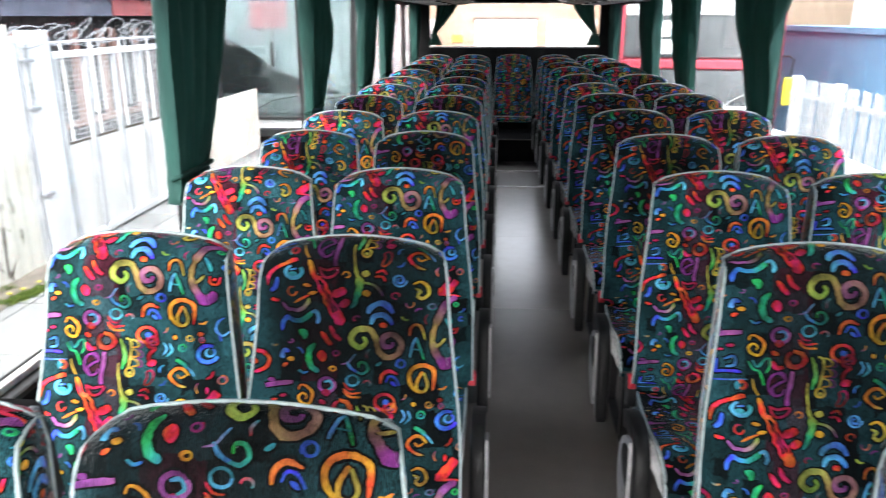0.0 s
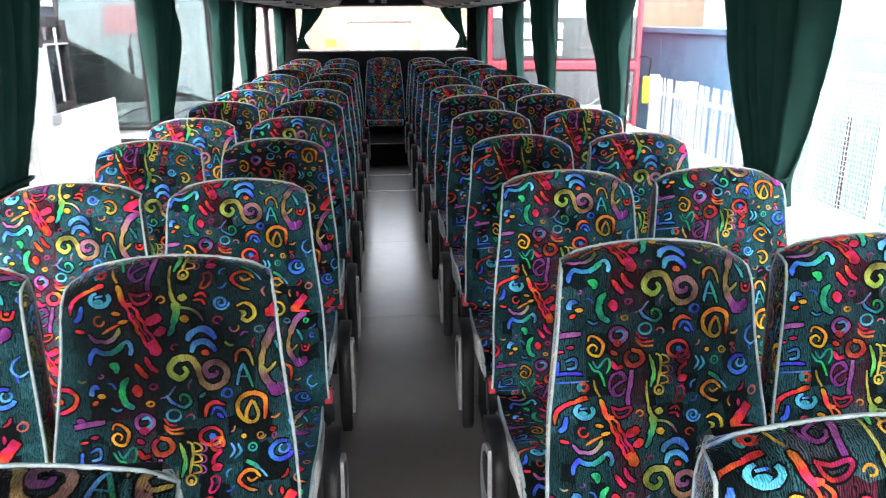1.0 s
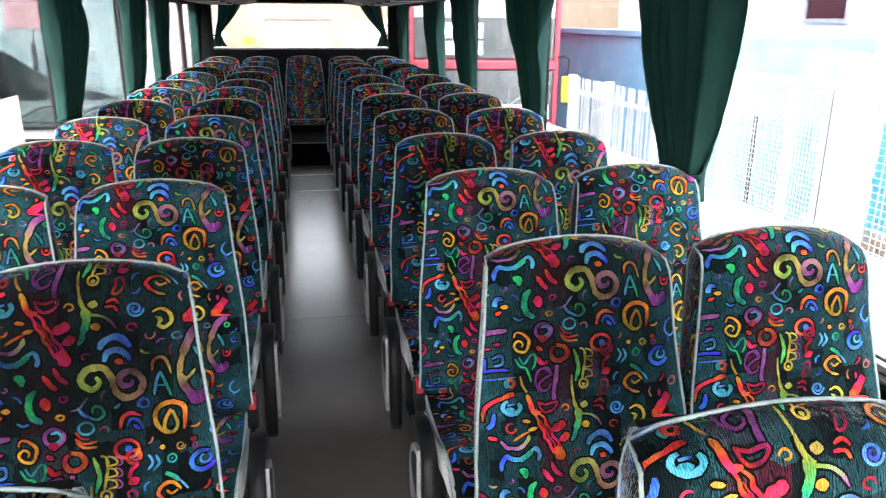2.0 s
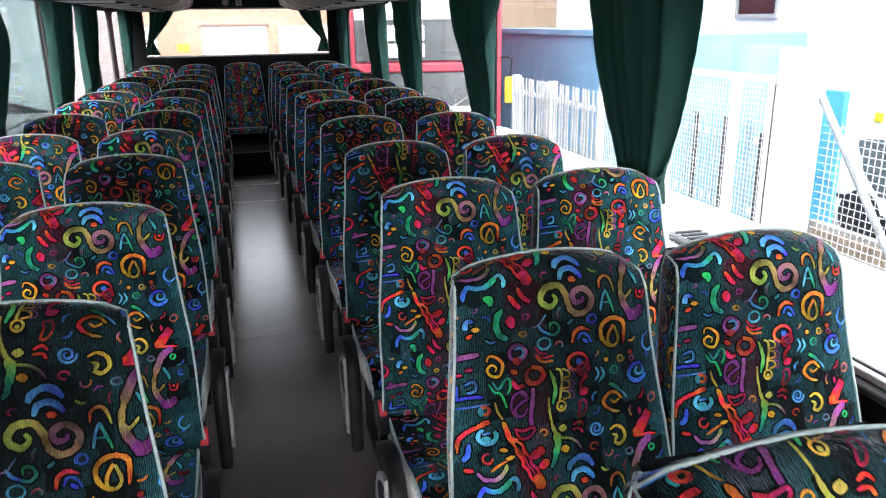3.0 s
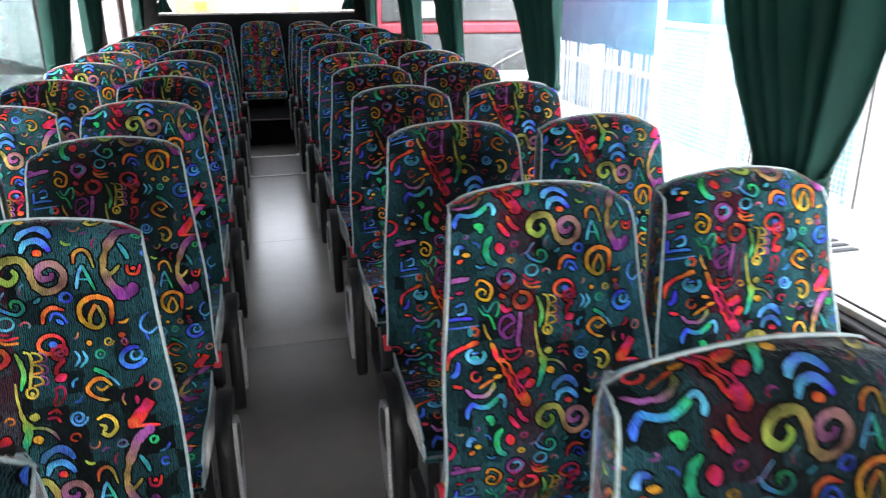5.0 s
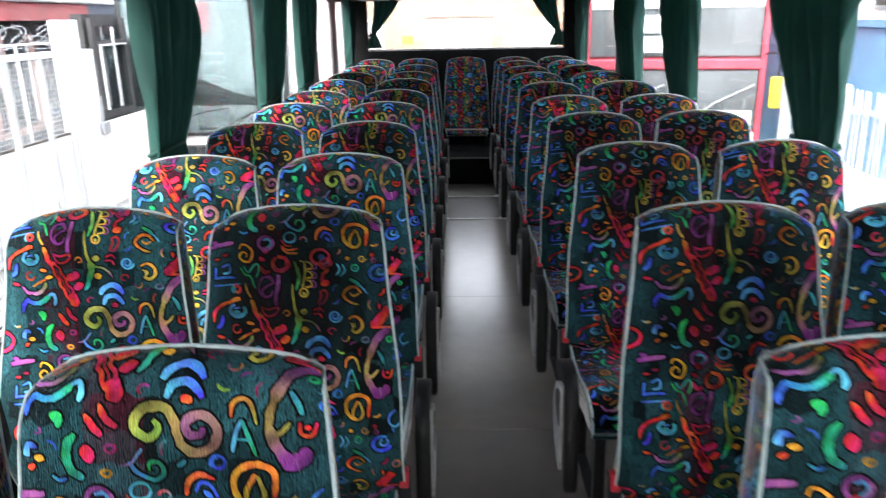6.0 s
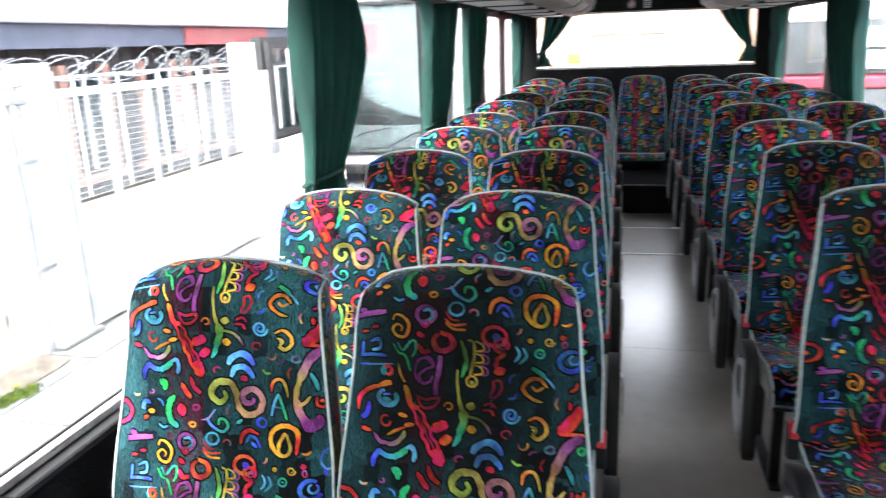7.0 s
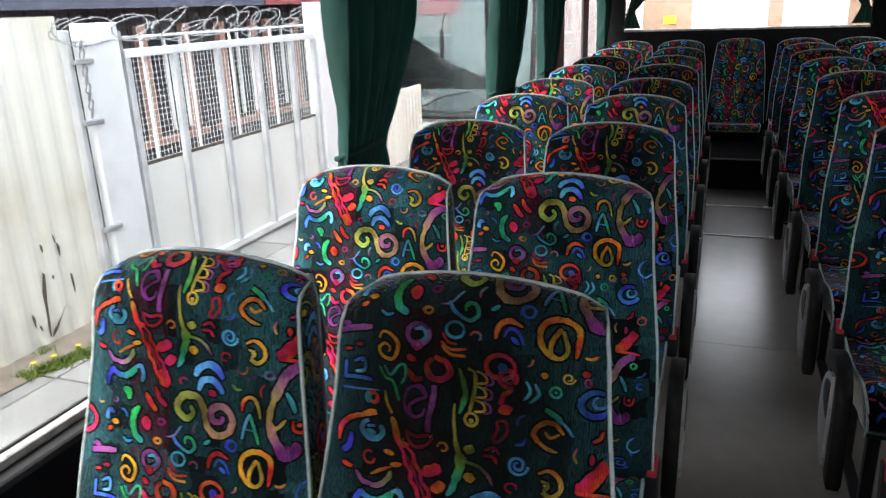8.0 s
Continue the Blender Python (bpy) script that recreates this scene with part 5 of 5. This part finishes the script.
part("sheet", bm, M_CREAM, fence)

# low timber building behind the gate
hut = thing("building", "low dark weatherboard building with brick window surrounds and a gutter", "building")
BX = -6.3
part("wall", boxes(((BX - 4, -4, GROUND_Z), (BX, 21, 1.78))), M_TIMBER, hut)
bm = bmesh.new()
prism(bm, [(BX + 0.35, 1.98), (BX + 0.35, 2.02), (BX - 4.3, 3.2), (BX - 4.3, 3.16)], "y", -4.2, 21.2)
part("roof", bm, M_ROOF, hut, "grey corrugated sheet roof")
bm = bmesh.new()
for k in range(126):
    tube(bm, [(BX + 0.36, -4.1 + 0.2 * k, 2.035), (BX - 1.8, -4.1 + 0.2 * k, 2.58)], 0.022, 5)
tagged(part("roof_ridges", bm, M_ROOF, hut), kind="stuff")
part("fascia", boxes(((BX + 0.26, -4.1, 1.68), (BX + 0.3, 21, 1.97))), M_SLATE, hut, "slate blue fascia board")
part("fascia_board", boxes(((BX + 0.303, 13.0, 1.685), (BX + 0.318, 15.5, 1.92))), M_FASCIA, hut, "faded red painted fascia board")
bm = bmesh.new()
prism(bm, [(BX + 0.3, 2.0), (BX + 0.3, 1.95), (BX + 0.33, 1.93), (BX + 0.38, 1.93), (BX + 0.41, 1.95), (BX + 0.41, 2.0)], "y", -4.1, 21)
part("gutter", bm, M_WHITE, hut, "pale gutter")
for k in range(45):
    part("board", boxes(((BX, 6.0 + 0.26 * k, 0.1), (BX + 0.022, 6.235 + 0.26 * k, 1.76)), bevel=0.004), M_TIMBER, hut)
for y in (8.9, 10.85, 12.3, 13.4, 16.2):
    win = part("window", boxes(((BX + 0.03, y, 0.3), (BX + 0.05, y + 0.62, 1.35))), M_DARKGLASS, hut, "dark window")
    part("surround", boxes(((BX + 0.03, y - 0.12, 0.2), (BX + 0.11, y, 1.5)), ((BX + 0.03, y + 0.62, 0.2), (BX + 0.11, y + 0.74, 1.5)), ((BX + 0.03, y - 0.3, 0.16), (BX + 0.12, y + 0.9, 0.24))), M_PINK, win, "pink brick surround")
    part("frame", boxes(((BX + 0.05, y, 0.3), (BX + 0.08, y + 0.03, 1.35)), ((BX + 0.05, y + 0.3, 0.3), (BX + 0.08, y + 0.33, 1.35)), ((BX + 0.05, y + 0.59, 0.3), (BX + 0.08, y + 0.62, 1.35))), M_WHITE, win, "white frame")
win = part("window", boxes(((GX - 0.8, 13.35, 0.46), (GX - 0.76, 14.2, 1.6))), M_DARKGLASS, hut, "dark framed window")
part("frame", boxes(((GX - 0.76, 13.24, 0.38), (GX - 0.7, 13.36, 1.7)), ((GX - 0.76, 14.2, 0.38), (GX - 0.7, 14.3, 1.7)), ((GX - 0.76, 13.36, 0.38), (GX - 0.7, 14.2, 0.47)), ((GX - 0.76, 13.36, 1.36), (GX - 0.7, 14.2, 1.41))), M_TIMBER, win, "dark timber frame")
part("casement", boxes(((GX - 0.7, 13.38, 0.5), (GX - 0.67, 13.4, 1.34)), ((GX - 0.7, 13.8, 0.5), (GX - 0.67, 13.82, 1.58)), ((GX - 0.7, 13.38, 1.34), (GX - 0.67, 14.2, 1.36))), M_WHITE, win, "white casement bars")
part("annex", boxes(((GX - 0.95, 13.22, GROUND_Z), (GX - 0.8, 14.3, 1.75))), M_TIMBER, hut, "projecting timber bay")

# weeds at the foot of the hoarding
bm = bmesh.new()
for k in range(1100):
    f = random.random()
    y, x = (6.78 + 0.44 * f + random.gauss(0, 0.035), -3.98 + 0.12 * f + random.gauss(0, 0.035)) if k % 5 else (random.gauss(7.09, 0.04), -4.14 + random.gauss(0, 0.03))
    h, a, w = random.uniform(0.015, 0.055), random.uniform(0, math.tau), 0.009
    lean = (random.uniform(-0.04, 0.04), random.uniform(-0.04, 0.04))
    v = [bm.verts.new((x + w * math.cos(a), y + w * math.sin(a), PAVE_Z)), bm.verts.new((x - w * math.cos(a), y - w * math.sin(a), PAVE_Z)), bm.verts.new((x + lean[0], y + lean[1], PAVE_Z + h))]
    bm.faces.new(v)
tagged(part("weeds", bm, M_GRASS), "tuft of green weeds growing at the foot of the hoarding", "weeds", kind="stuff")
flowers = thing("dandelion", "small yellow dandelion heads among the weeds", "flower")
for y, x in ((6.84, 0.23), (6.95, 0.27), (7.12, 0.3)):
    bm = bmesh.new()
    tube(bm, [(GX + x, y, PAVE_Z), (GX + x + 0.01, y + 0.01, PAVE_Z + 0.07)], 0.003, 5)
    stem = part("stem", bm, M_GRASS, flowers)
    bm = bmesh.new()
    bmesh.ops.create_cone(bm, cap_ends=True, segments=9, radius1=0.008, radius2=0.02, depth=0.014, matrix=pose(GX + x + 0.01, y + 0.01, PAVE_Z + 0.075))
    part("head", bm, M_YELLOW, stem, "yellow flower head")


# white bus parked nose-on
def white_bus():
    bus = thing("parked_bus", "white bus with a broad rounded windscreen, parked nose-on", "bus", m=pose(-4.05, 15.0, GROUND_Z))
    w, size = 0.98, 1.36
    b = w * size
    bm = bmesh.new()
    rows = []
    for y, k, top in ((0.36, 0.96, 2.95), (0.5, 1.0, 3.0), (8.0, 1.0, 3.0)):
        rows.append([(x * k, y, z) for x, z in ((-b, 0.25), (-b - 0.03, 1.1), (-b, 2.5), (-b + 0.12, top - 0.12), (-b + 0.3, top), (b - 0.3, top), (b - 0.12, top - 0.12), (b, 2.5), (b + 0.03, 1.1), (b, 0.25))])
    vs = grid(bm, rows, wrap=True)
    bm.faces.new(vs[0])
    bm.faces.new(vs[-1])
    part("body", bm, M_BUSWHITE, bus)
    outline = []
    for cx, cz, a0 in ((-w + 0.14, 1.1, 180), (w - 0.14, 1.1, 270), (w - 0.14, 2.56, 0), (-w + 0.14, 2.56, 90)):
        outline += [(cx + 0.1 * math.cos(radians(a0 + 22.5 * k)), cz + 0.1 * math.sin(radians(a0 + 22.5 * k))) for k in range(5)]
    lean = pose(0, 0.02, 1.774, -10, 0, 0) @ Matrix.Diagonal((size, 1, size, 1))
    bm = bmesh.new()
    tube(bm, [(x * 1.01, -0.02, (z - 1.9) * 1.02) for x, z in outline], 0.03, 6, True)
    part("screen_rubber", bm, M_BLACK, bus, "black windscreen rubber", m=lean)
    # The pale plate, dark slope and pink panel build up the windscreen's reflections.
    bm = bmesh.new()
    prism(bm, [(x, z - 1.9) for x, z in outline], "y", 0.03, 0.06)
    part("backplate", bm, M_SKYREFL, bus, "pale sky reflection, built as a grey plate behind the windscreen", m=lean)
    bm = bmesh.new()
    prism(bm, [(-0.86, -0.6), (-0.86, 0.18), (-0.62, 0.05), (-0.36, -0.09), (-0.07, -0.29), (0.3, -0.44), (0.85, -0.6)], "y", 0.0, 0.029)
    part("dark_reflection", bm, M_BLACK, bus, "dark sloping reflection in the windscreen, built as a black panel", m=lean)
    part("inner_sill", boxes(((-0.86, -0.004, -0.86), (0.86, 0.025, -0.604)), bevel=0.006), M_ROOF, bus, "grey panel below the dark slope", m=lean)
    part("pink_reflection", boxes(((-0.4, -0.002, 0.22), (0.09, 0.012, 0.56)), bevel=0.004), M_PINKREFL, bus, "pink reflection in the windscreen, built as a panel", m=lean)
    bm = bmesh.new()
    prism(bm, [(x, z - 1.9) for x, z in outline], "y", -0.035, -0.03)
    screen = part("windscreen", bm, M_BUSGLASS, bus, m=lean)
    screen.visible_shadow = False
    part("notice", boxes(((-0.39, -0.028, -0.84), (-0.2, -0.022, -0.69))), M_STICKER, screen, "white paper notice")
    for x in (-0.5, 0.35):
        bm = bmesh.new()
        tube(bm, [(x, -0.26, 0.66), (x + 0.4, -0.25, 0.86), (x + 0.85, -0.22, 0.94)], 0.014, 5)
        part("wiper", bm, M_BLACK, bus)
    bm = bmesh.new()
    tube(bm, [(-0.08, 0.0, 2.08), (-0.08, -0.12, 2.0), (-0.075, -0.2, 1.86)], 0.011, 6)
    arm = part("mirror_arm", bm, M_BLACK, bus)
    part("mirror", boxes(((-0.11, -0.24, 1.43), (-0.04, -0.2, 1.86)), bevel=0.015), M_BLACK, arm)
    for x in (-0.9, 0.9):
        bm = bmesh.new()
        bmesh.ops.create_cone(bm, cap_ends=True, segments=20, radius1=0.1, radius2=0.09, depth=0.05, matrix=pose(x, -0.17, 0.47, 90))
        part("headlight", bm, M_PANEL, bus, "round glass headlight")
    part("nose", boxes(((-b, -0.16, 0.25), (b, 0.45, 0.6)), bevel=0.06), M_BUSWHITE, bus)
    part("bumper", boxes(((-b, -0.22, 0.2), (b, -0.15, 0.36)), bevel=0.03), M_BLACK, bus)
    for x in (-1.15, 1.15):
        for y in (1.6, 6.4):
            bm = bmesh.new()
            bmesh.ops.create_cone(bm, cap_ends=True, segments=24, radius1=0.45, radius2=0.45, depth=0.26, matrix=pose(x, y, 0.45, 0, 90, 0))
            part("wheel", bm, M_BLACK, bus)


white_bus()


def red_bus():
    bus = thing("double_decker", "red double-decker bus, its front with broad pale windscreens and white blinds", "bus", m=pose(2.66, 12.955, GROUND_Z, 0, 0, -12))
    w = 1.12
    part("body", boxes(((-w, 0.05, 0.35), (w, 9.5, 4.2)), bevel=0.08), M_BUSRED, bus)
    part("band", boxes(((-w + 0.03, -0.02, 1.53), (w - 0.03, 0.06, 1.66)), bevel=0.02), M_BUSRED, bus, "red band between the screens")
    low = part("lower_windscreen", boxes(((-w + 0.06, 0.0, 0.78), (w - 0.07, 0.06, 1.52)), bevel=0.02), M_GREYGLASS, bus)
    for x in (-0.9, 0.2):
        bm = bmesh.new()
        tube(bm, [(x, -0.02, 0.86), (x + 0.35, -0.03, 1.12), (x + 0.8, -0.02, 1.34)], 0.012, 5)
        part("wiper", bm, M_PANEL, low)
    part("dash_shelf", boxes(((-w + 0.1, -0.006, 0.8), (w - 0.12, -0.001, 1.02))), M_BUSWHITE, low, "pale papers along the dashboard")
    up = part("upper_glass", boxes(((-w + 0.06, 0.01, 1.68), (w - 0.07, 0.06, 2.66)), bevel=0.02), M_GREYGLASS, bus)
    part("valance", boxes(((-w + 0.08, -0.004, 2.28), (w - 0.09, 0.008, 2.64))), M_BUSWHITE, up, "white panel behind the top of the glass")
    for z0, z1 in ((1.74, 1.94), (1.98, 2.2)):
        part("blind", boxes(((-0.62, -0.015, z0), (-0.02, 0.009, z1)), bevel=0.006), M_BUSWHITE, up, "blank white destination blind")
    part("skirt", boxes(((-w, 0.0, 0.35), (w, 0.06, 0.74)), bevel=0.02), M_BUSWHITE, bus, "white lower panel")
    for x in (-w + 0.02, w - 0.05):
        part("corner_pillar", boxes(((x - 0.02, -0.025, 0.4), (x + 0.05, 0.06, 4.0)), bevel=0.02), M_BUSRED, bus)
    bm = bmesh.new()
    tube(bm, [(w - 0.02, -0.02, 1.72), (w + 0.06, -0.2, 1.74), (w + 0.12, -0.26, 1.7), (w + 0.1, -0.26, 1.45)], 0.014, 6)
    arm = part("mirror_arm", bm, M_BLACK, bus)
    part("mirror", boxes(((w + 0.02, -0.31, 1.08), (w + 0.16, -0.22, 1.46)), bevel=0.02), M_YELLOW, arm, "yellow mirror housing")


red_bus()

# right: palisade fence, mesh gate, container
FX = 3.6
pal = thing("palisade_fence", "pale grey steel palisade fence along the yard", "fence")
bm = bmesh.new()
prism(bm, [(-0.019, 0.0), (-0.019, 1.42), (-0.008, 1.52), (0.008, 1.52), (0.019, 1.42), (0.019, 0.0), (0.008, 0.0)], "x", -0.008, 0.004)
pale = mesh_of("pale", bm, M_BAR)
for k in range(30):
    part("pale", pale, None, pal, m=pose(FX, 9.22 + 0.089 * k, GROUND_Z, 0, random.uniform(-0.6, 0.6), 0))
for z in (-0.3, 0.7):
    part("rail", boxes(((FX + 0.006, 9.16, z), (FX + 0.05, 11.85, z + 0.045)), bevel=0.004), M_WHITE, pal)
for y in (10.55, 11.8):
    part("post", boxes(((FX + 0.01, y - 0.05, GROUND_Z), (FX + 0.11, y + 0.05, 0.93)), bevel=0.006), M_WHITE, pal)

mesh_gate = thing("mesh_gate", "tall white framed gate filled with wire mesh", "gate")
for y, top in ((6.47, 1.26), (6.9, 1.2), (7.8, 1.2), (9.1, 1.48)):
    part("upright", boxes(((FX - 0.03, y - 0.03, -0.5), (FX + 0.03, y + 0.03, top)), bevel=0.006), M_WHITE, mesh_gate)
for z in (-0.5, 1.2):
    part("rail", boxes(((FX - 0.025, 6.5, z), (FX + 0.025, 9.07, z + 0.05)), bevel=0.006), M_WHITE, mesh_gate)
bm = bmesh.new()
for k in range(64):
    y = 6.5 + k * 0.04
    box(bm, (FX - 0.004, y, -0.45), (FX, y + 0.004, 1.2))
for k in range(41):
    z = -0.44 + k * 0.04
    box(bm, (FX + 0.001, 6.5, z), (FX + 0.005, 9.07, z + 0.004))
tagged(part("mesh_panel", bm, M_WHITE, mesh_gate, "white welded mesh"), kind="stuff")
# Dark strip drawn where the gap between gate and post lies in shade.
part("gap_strip", boxes(((FX - 0.035, 6.41, -0.5), (FX + 0.02, 6.43, 1.2)), bevel=0.004), M_RUST, mesh_gate, "dark strip in place of the shaded gap beside the post")
tall = thing("gate_post", "tall white steel post with a diagonal prop", "gate post", "gate posts")
part("post", boxes(((FX - 0.06, 6.04, GROUND_Z), (FX + 0.06, 6.39, 1.45)), bevel=0.01), M_WHITE, tall)
bm = bmesh.new()
tube(bm, [(FX + 0.02, 6.05, 1.17), (FX - 0.02, 5.4, 0.43), (FX - 0.06, 4.5, -0.58)], 0.025, 8)
part("prop", bm, M_GREYSTEEL, tall, "grey diagonal steel prop")
side_mesh = thing("mesh_fence", "wire mesh fence panel between white posts", "fence")
bm = bmesh.new()
for k in range(42):
    y = 3.92 + k * 0.05
    box(bm, (FX + 0.062, y, -0.55), (FX + 0.066, y + 0.003, 1.0))
for k in range(31):
    z = -0.54 + k * 0.05
    box(bm, (FX + 0.067, 3.9, z), (FX + 0.071, 6.04, z + 0.005))
tagged(part("mesh_panel", bm, M_WHITE, side_mesh, "white welded mesh"), kind="stuff")
part("post", boxes(((FX - 0.03, 3.84, GROUND_Z), (FX + 0.03, 3.9, 1.4)), bevel=0.006), M_WHITE, side_mesh)

store = thing("container", "blue painted steel container with plain seamed sides", "container")
bm = bmesh.new()
box(bm, (5.24, 10.9, GROUND_Z), (7.6, 21, 1.45), 0.02)
part("shell", bm, M_BLUE, store)
for k in range(8):
    y = 11.0 + 1.22 * k
    part("seam", boxes(((5.233, y, -0.4), (5.239, y + 0.03, 1.38)), bevel=0.002), M_BLUE, store)
part("top_rail", boxes(((5.19, 10.9, 1.4), (5.26, 21, 1.5)), bevel=0.008), M_BLUE, store)
screen = thing("screen_sheet", "pale cyan sheet hung behind the mesh gate", "screen")
bm = bmesh.new()
grid(bm, [[(5.22 + 0.03 * math.sin(y * 9) + d, y, z) for y in [8.1 + 0.07 * k for k in range(40)]] for d, z in ((0, GROUND_Z), (0, 1.38), (0.02, 1.38), (0.02, GROUND_Z))])
part("sheet", bm, M_PALE, screen, smooth=True)
door = thing("blue_panel", "bright blue steel door panel beyond the mesh", "door")
part("leaf", boxes(((5.2, 7.53, GROUND_Z), (5.26, 7.8, 1.0)), bevel=0.008), M_CYAN, door)
part("rail", boxes(((5.17, 7.53, 0.2), (5.2, 7.8, 0.26)), bevel=0.004), M_CYAN, door)
low = thing("brick_wall", "low buff brick wall beyond the mesh", "wall")
brick = mesh_of("brick", boxes(((-0.05, -0.1, -0.03), (0.05, 0.1, 0.03)), bevel=0.004), M_BUFF)
part("core", boxes(((4.68, 5.0, GROUND_Z), (4.76, 7.2, -0.06))), M_PAVE, low, "mortar")
for r in range(7):
    for k in range(10):
        part("brick", brick, None, low, m=pose(4.72 - 0.012, 5.12 + 0.21 * k + 0.1 * (r % 2), GROUND_Z + 0.04 + 0.072 * r))
slats = thing("slatted_screen", "blue and grey upright slats standing behind the mesh gate", "screen")
part("rail", boxes(((4.92, 8.05, -0.3), (4.95, 9.75, -0.24)), ((4.92, 8.05, 0.42), (4.95, 9.75, 0.48))), M_WHITE, slats)
for k, (y, wide, top) in enumerate(((9.6, 0.07, 0.62), (9.46, 0.06, 0.6), (9.33, 0.08, 0.64), (9.2, 0.07, 0.6), (9.05, 0.08, 0.66), (8.92, 0.06, 0.6), (8.8, 0.08, 0.64), (8.66, 0.06, 0.62), (8.52, 0.07, 0.6), (8.4, 0.11, 0.66), (8.19, 0.1, 0.55))):
    part("slat", boxes(((4.9, y - wide / 2, GROUND_Z), (4.918, y + wide / 2, top)), bevel=0.003), (M_BLUE, M_TIMBER, M_CYANSLAT)[(k * 2 + k // 4) % 3], slats)
truck = thing("white_truck", "white truck cab parked beyond the mesh fence", "truck", m=pose(6.0, 0, GROUND_Z))
bm = bmesh.new()
prism(bm, [(5.6, 0.3), (5.6, 1.6), (7.6, 1.6), (7.95, 1.25), (8.36, 1.0), (8.4, 0.3)], "x", 0.0, 1.7)
bmesh.ops.bevel(bm, geom=list(bm.edges), offset=0.04, segments=2, affect="EDGES", clamp_overlap=True)
part("cab", bm, M_BUSWHITE, truck)
bm = bmesh.new()
prism(bm, [(7.86, 1.08), (8.13, 1.05), (7.98, 0.72), (7.76, 0.52), (7.2, 0.55), (7.2, 1.08)], "x", -0.012, 0.02)
part("side_window", bm, M_GREYGLASS, truck, "dark cab window")
part("grille", boxes(((-0.012, 7.94, 0.39), (0.02, 8.31, 0.45)), bevel=0.006), M_BLACK, truck, "black side vent")
for y in (7.98, 6.2):
    bm = bmesh.new()
    bmesh.ops.create_cone(bm, cap_ends=True, segments=24, radius1=0.27, radius2=0.27, depth=0.22, matrix=pose(0.1, y, 0.27, 0, 90, 0))
    part("wheel", bm, M_BLACK, truck)
part("marker_lamp", boxes(((-0.02, 7.86, 1.24), (0.01, 7.96, 1.34)), bevel=0.01), M_YELLOW, truck, "yellow marker lamp")
far = thing("building", "plain white rendered building behind the container", "building")
part("wall", boxes(((9.5, -2, GROUND_Z), (14, 34, 5.2))), M_WHITE, far)
for y in (14.0, 20.0, 25.4):
    win = part("window", boxes(((9.46, y, 1.7), (9.52, y + 1.1, 3.2)), bevel=0.01), M_DARKGLASS, far)
    part("frame", boxes(((9.43, y - 0.06, 1.62), (9.5, y, 3.26)), ((9.43, y + 1.1, 1.62), (9.5, y + 1.16, 3.26)), ((9.43, y, 1.62), (9.5, y + 1.1, 1.7))), M_GREYSTEEL, win)

# white van alongside, its roof under the windows
van = thing("white_van", "white van parked close beside the coach", "van", m=pose(2.02, 0, GROUND_Z))
bm = bmesh.new()
prism(bm, [(-0.58, 0.25), (-0.6, 0.75), (-0.5, 1.2), (-0.4, 1.28), (0.3, 1.3), (0.42, 1.22), (0.62, 0.75), (0.6, 0.25)], "y", 2.6, 8.6)
bmesh.ops.bevel(bm, geom=list(bm.edges), offset=0.03, segments=2, affect="EDGES", clamp_overlap=True)
part("body", bm, M_BUSWHITE, van)
vent = part("roof_vent", boxes(((-0.24, 4.58, 1.285), (-0.08, 4.81, 1.32)), bevel=0.01), M_PANEL, van, "pale roof vent with dark louvres")
for k in range(4):
    part("louvre", boxes(((-0.225, 4.6 + 0.05 * k, 1.321), (-0.095, 4.625 + 0.05 * k, 1.327)), bevel=0.002), M_BLACK, vent)
for x in (-0.5, 0.5):
    for y in (3.6, 7.4):
        bm = bmesh.new()
        bmesh.ops.create_cone(bm, cap_ends=True, segments=24, radius1=0.32, radius2=0.32, depth=0.2, matrix=pose(x, y, 0.32, 0, 90, 0))
        part("wheel", bm, M_BLACK, van)

# rear: brick building across the road
rear = thing("building", "buff brick industrial building with a white roller shutter", "building", m=pose(-0.22, 0, 0))
RY = 24.0
part("wall", boxes(((-16, RY, GROUND_Z), (16, RY + 6, 3.6))), M_BUFF, rear)
shut = part("shutter", boxes(((-0.68, RY - 0.03, GROUND_Z), (1.05, RY + 0.02, 1.58)), bevel=0.01), M_WHITE, rear, "white roller shutter")
for k in range(20):
    part("slat", boxes(((-0.66, RY - 0.045, GROUND_Z + 0.02 + 0.108 * k), (1.03, RY - 0.031, GROUND_Z + 0.105 + 0.108 * k)), bevel=0.004), M_WHITE, shut)
part("lintel", boxes(((-0.74, RY - 0.06, 1.58), (1.11, RY + 0.02, 1.65)), bevel=0.006), M_RUST, rear, "thin dark shutter head")
for x0, x1 in ((1.42, 2.7), (-3.2, -1.9)):
    win = part("window", boxes(((x0, RY - 0.02, 0.3), (x1, RY + 0.02, 1.52)), bevel=0.01), M_PANEL, rear, "pale frosted window")
    part("frame", boxes(((x0 - 0.05, RY - 0.05, 0.25), (x0, RY + 0.02, 1.57)), ((x1, RY - 0.05, 0.25), (x1 + 0.05, RY + 0.02, 1.57)), ((x0, RY - 0.05, 1.52), (x1, RY + 0.02, 1.57)), (((x0 + x1) / 2 - 0.03, RY - 0.045, 0.3), ((x0 + x1) / 2 + 0.03, RY - 0.021, 1.52))), M_WHITE, win)
part("plate", boxes(((-1.35, RY - 0.03, 0.95), (-1.05, RY + 0.01, 1.15)), bevel=0.006), M_YELLOW, rear, "small yellow plate")
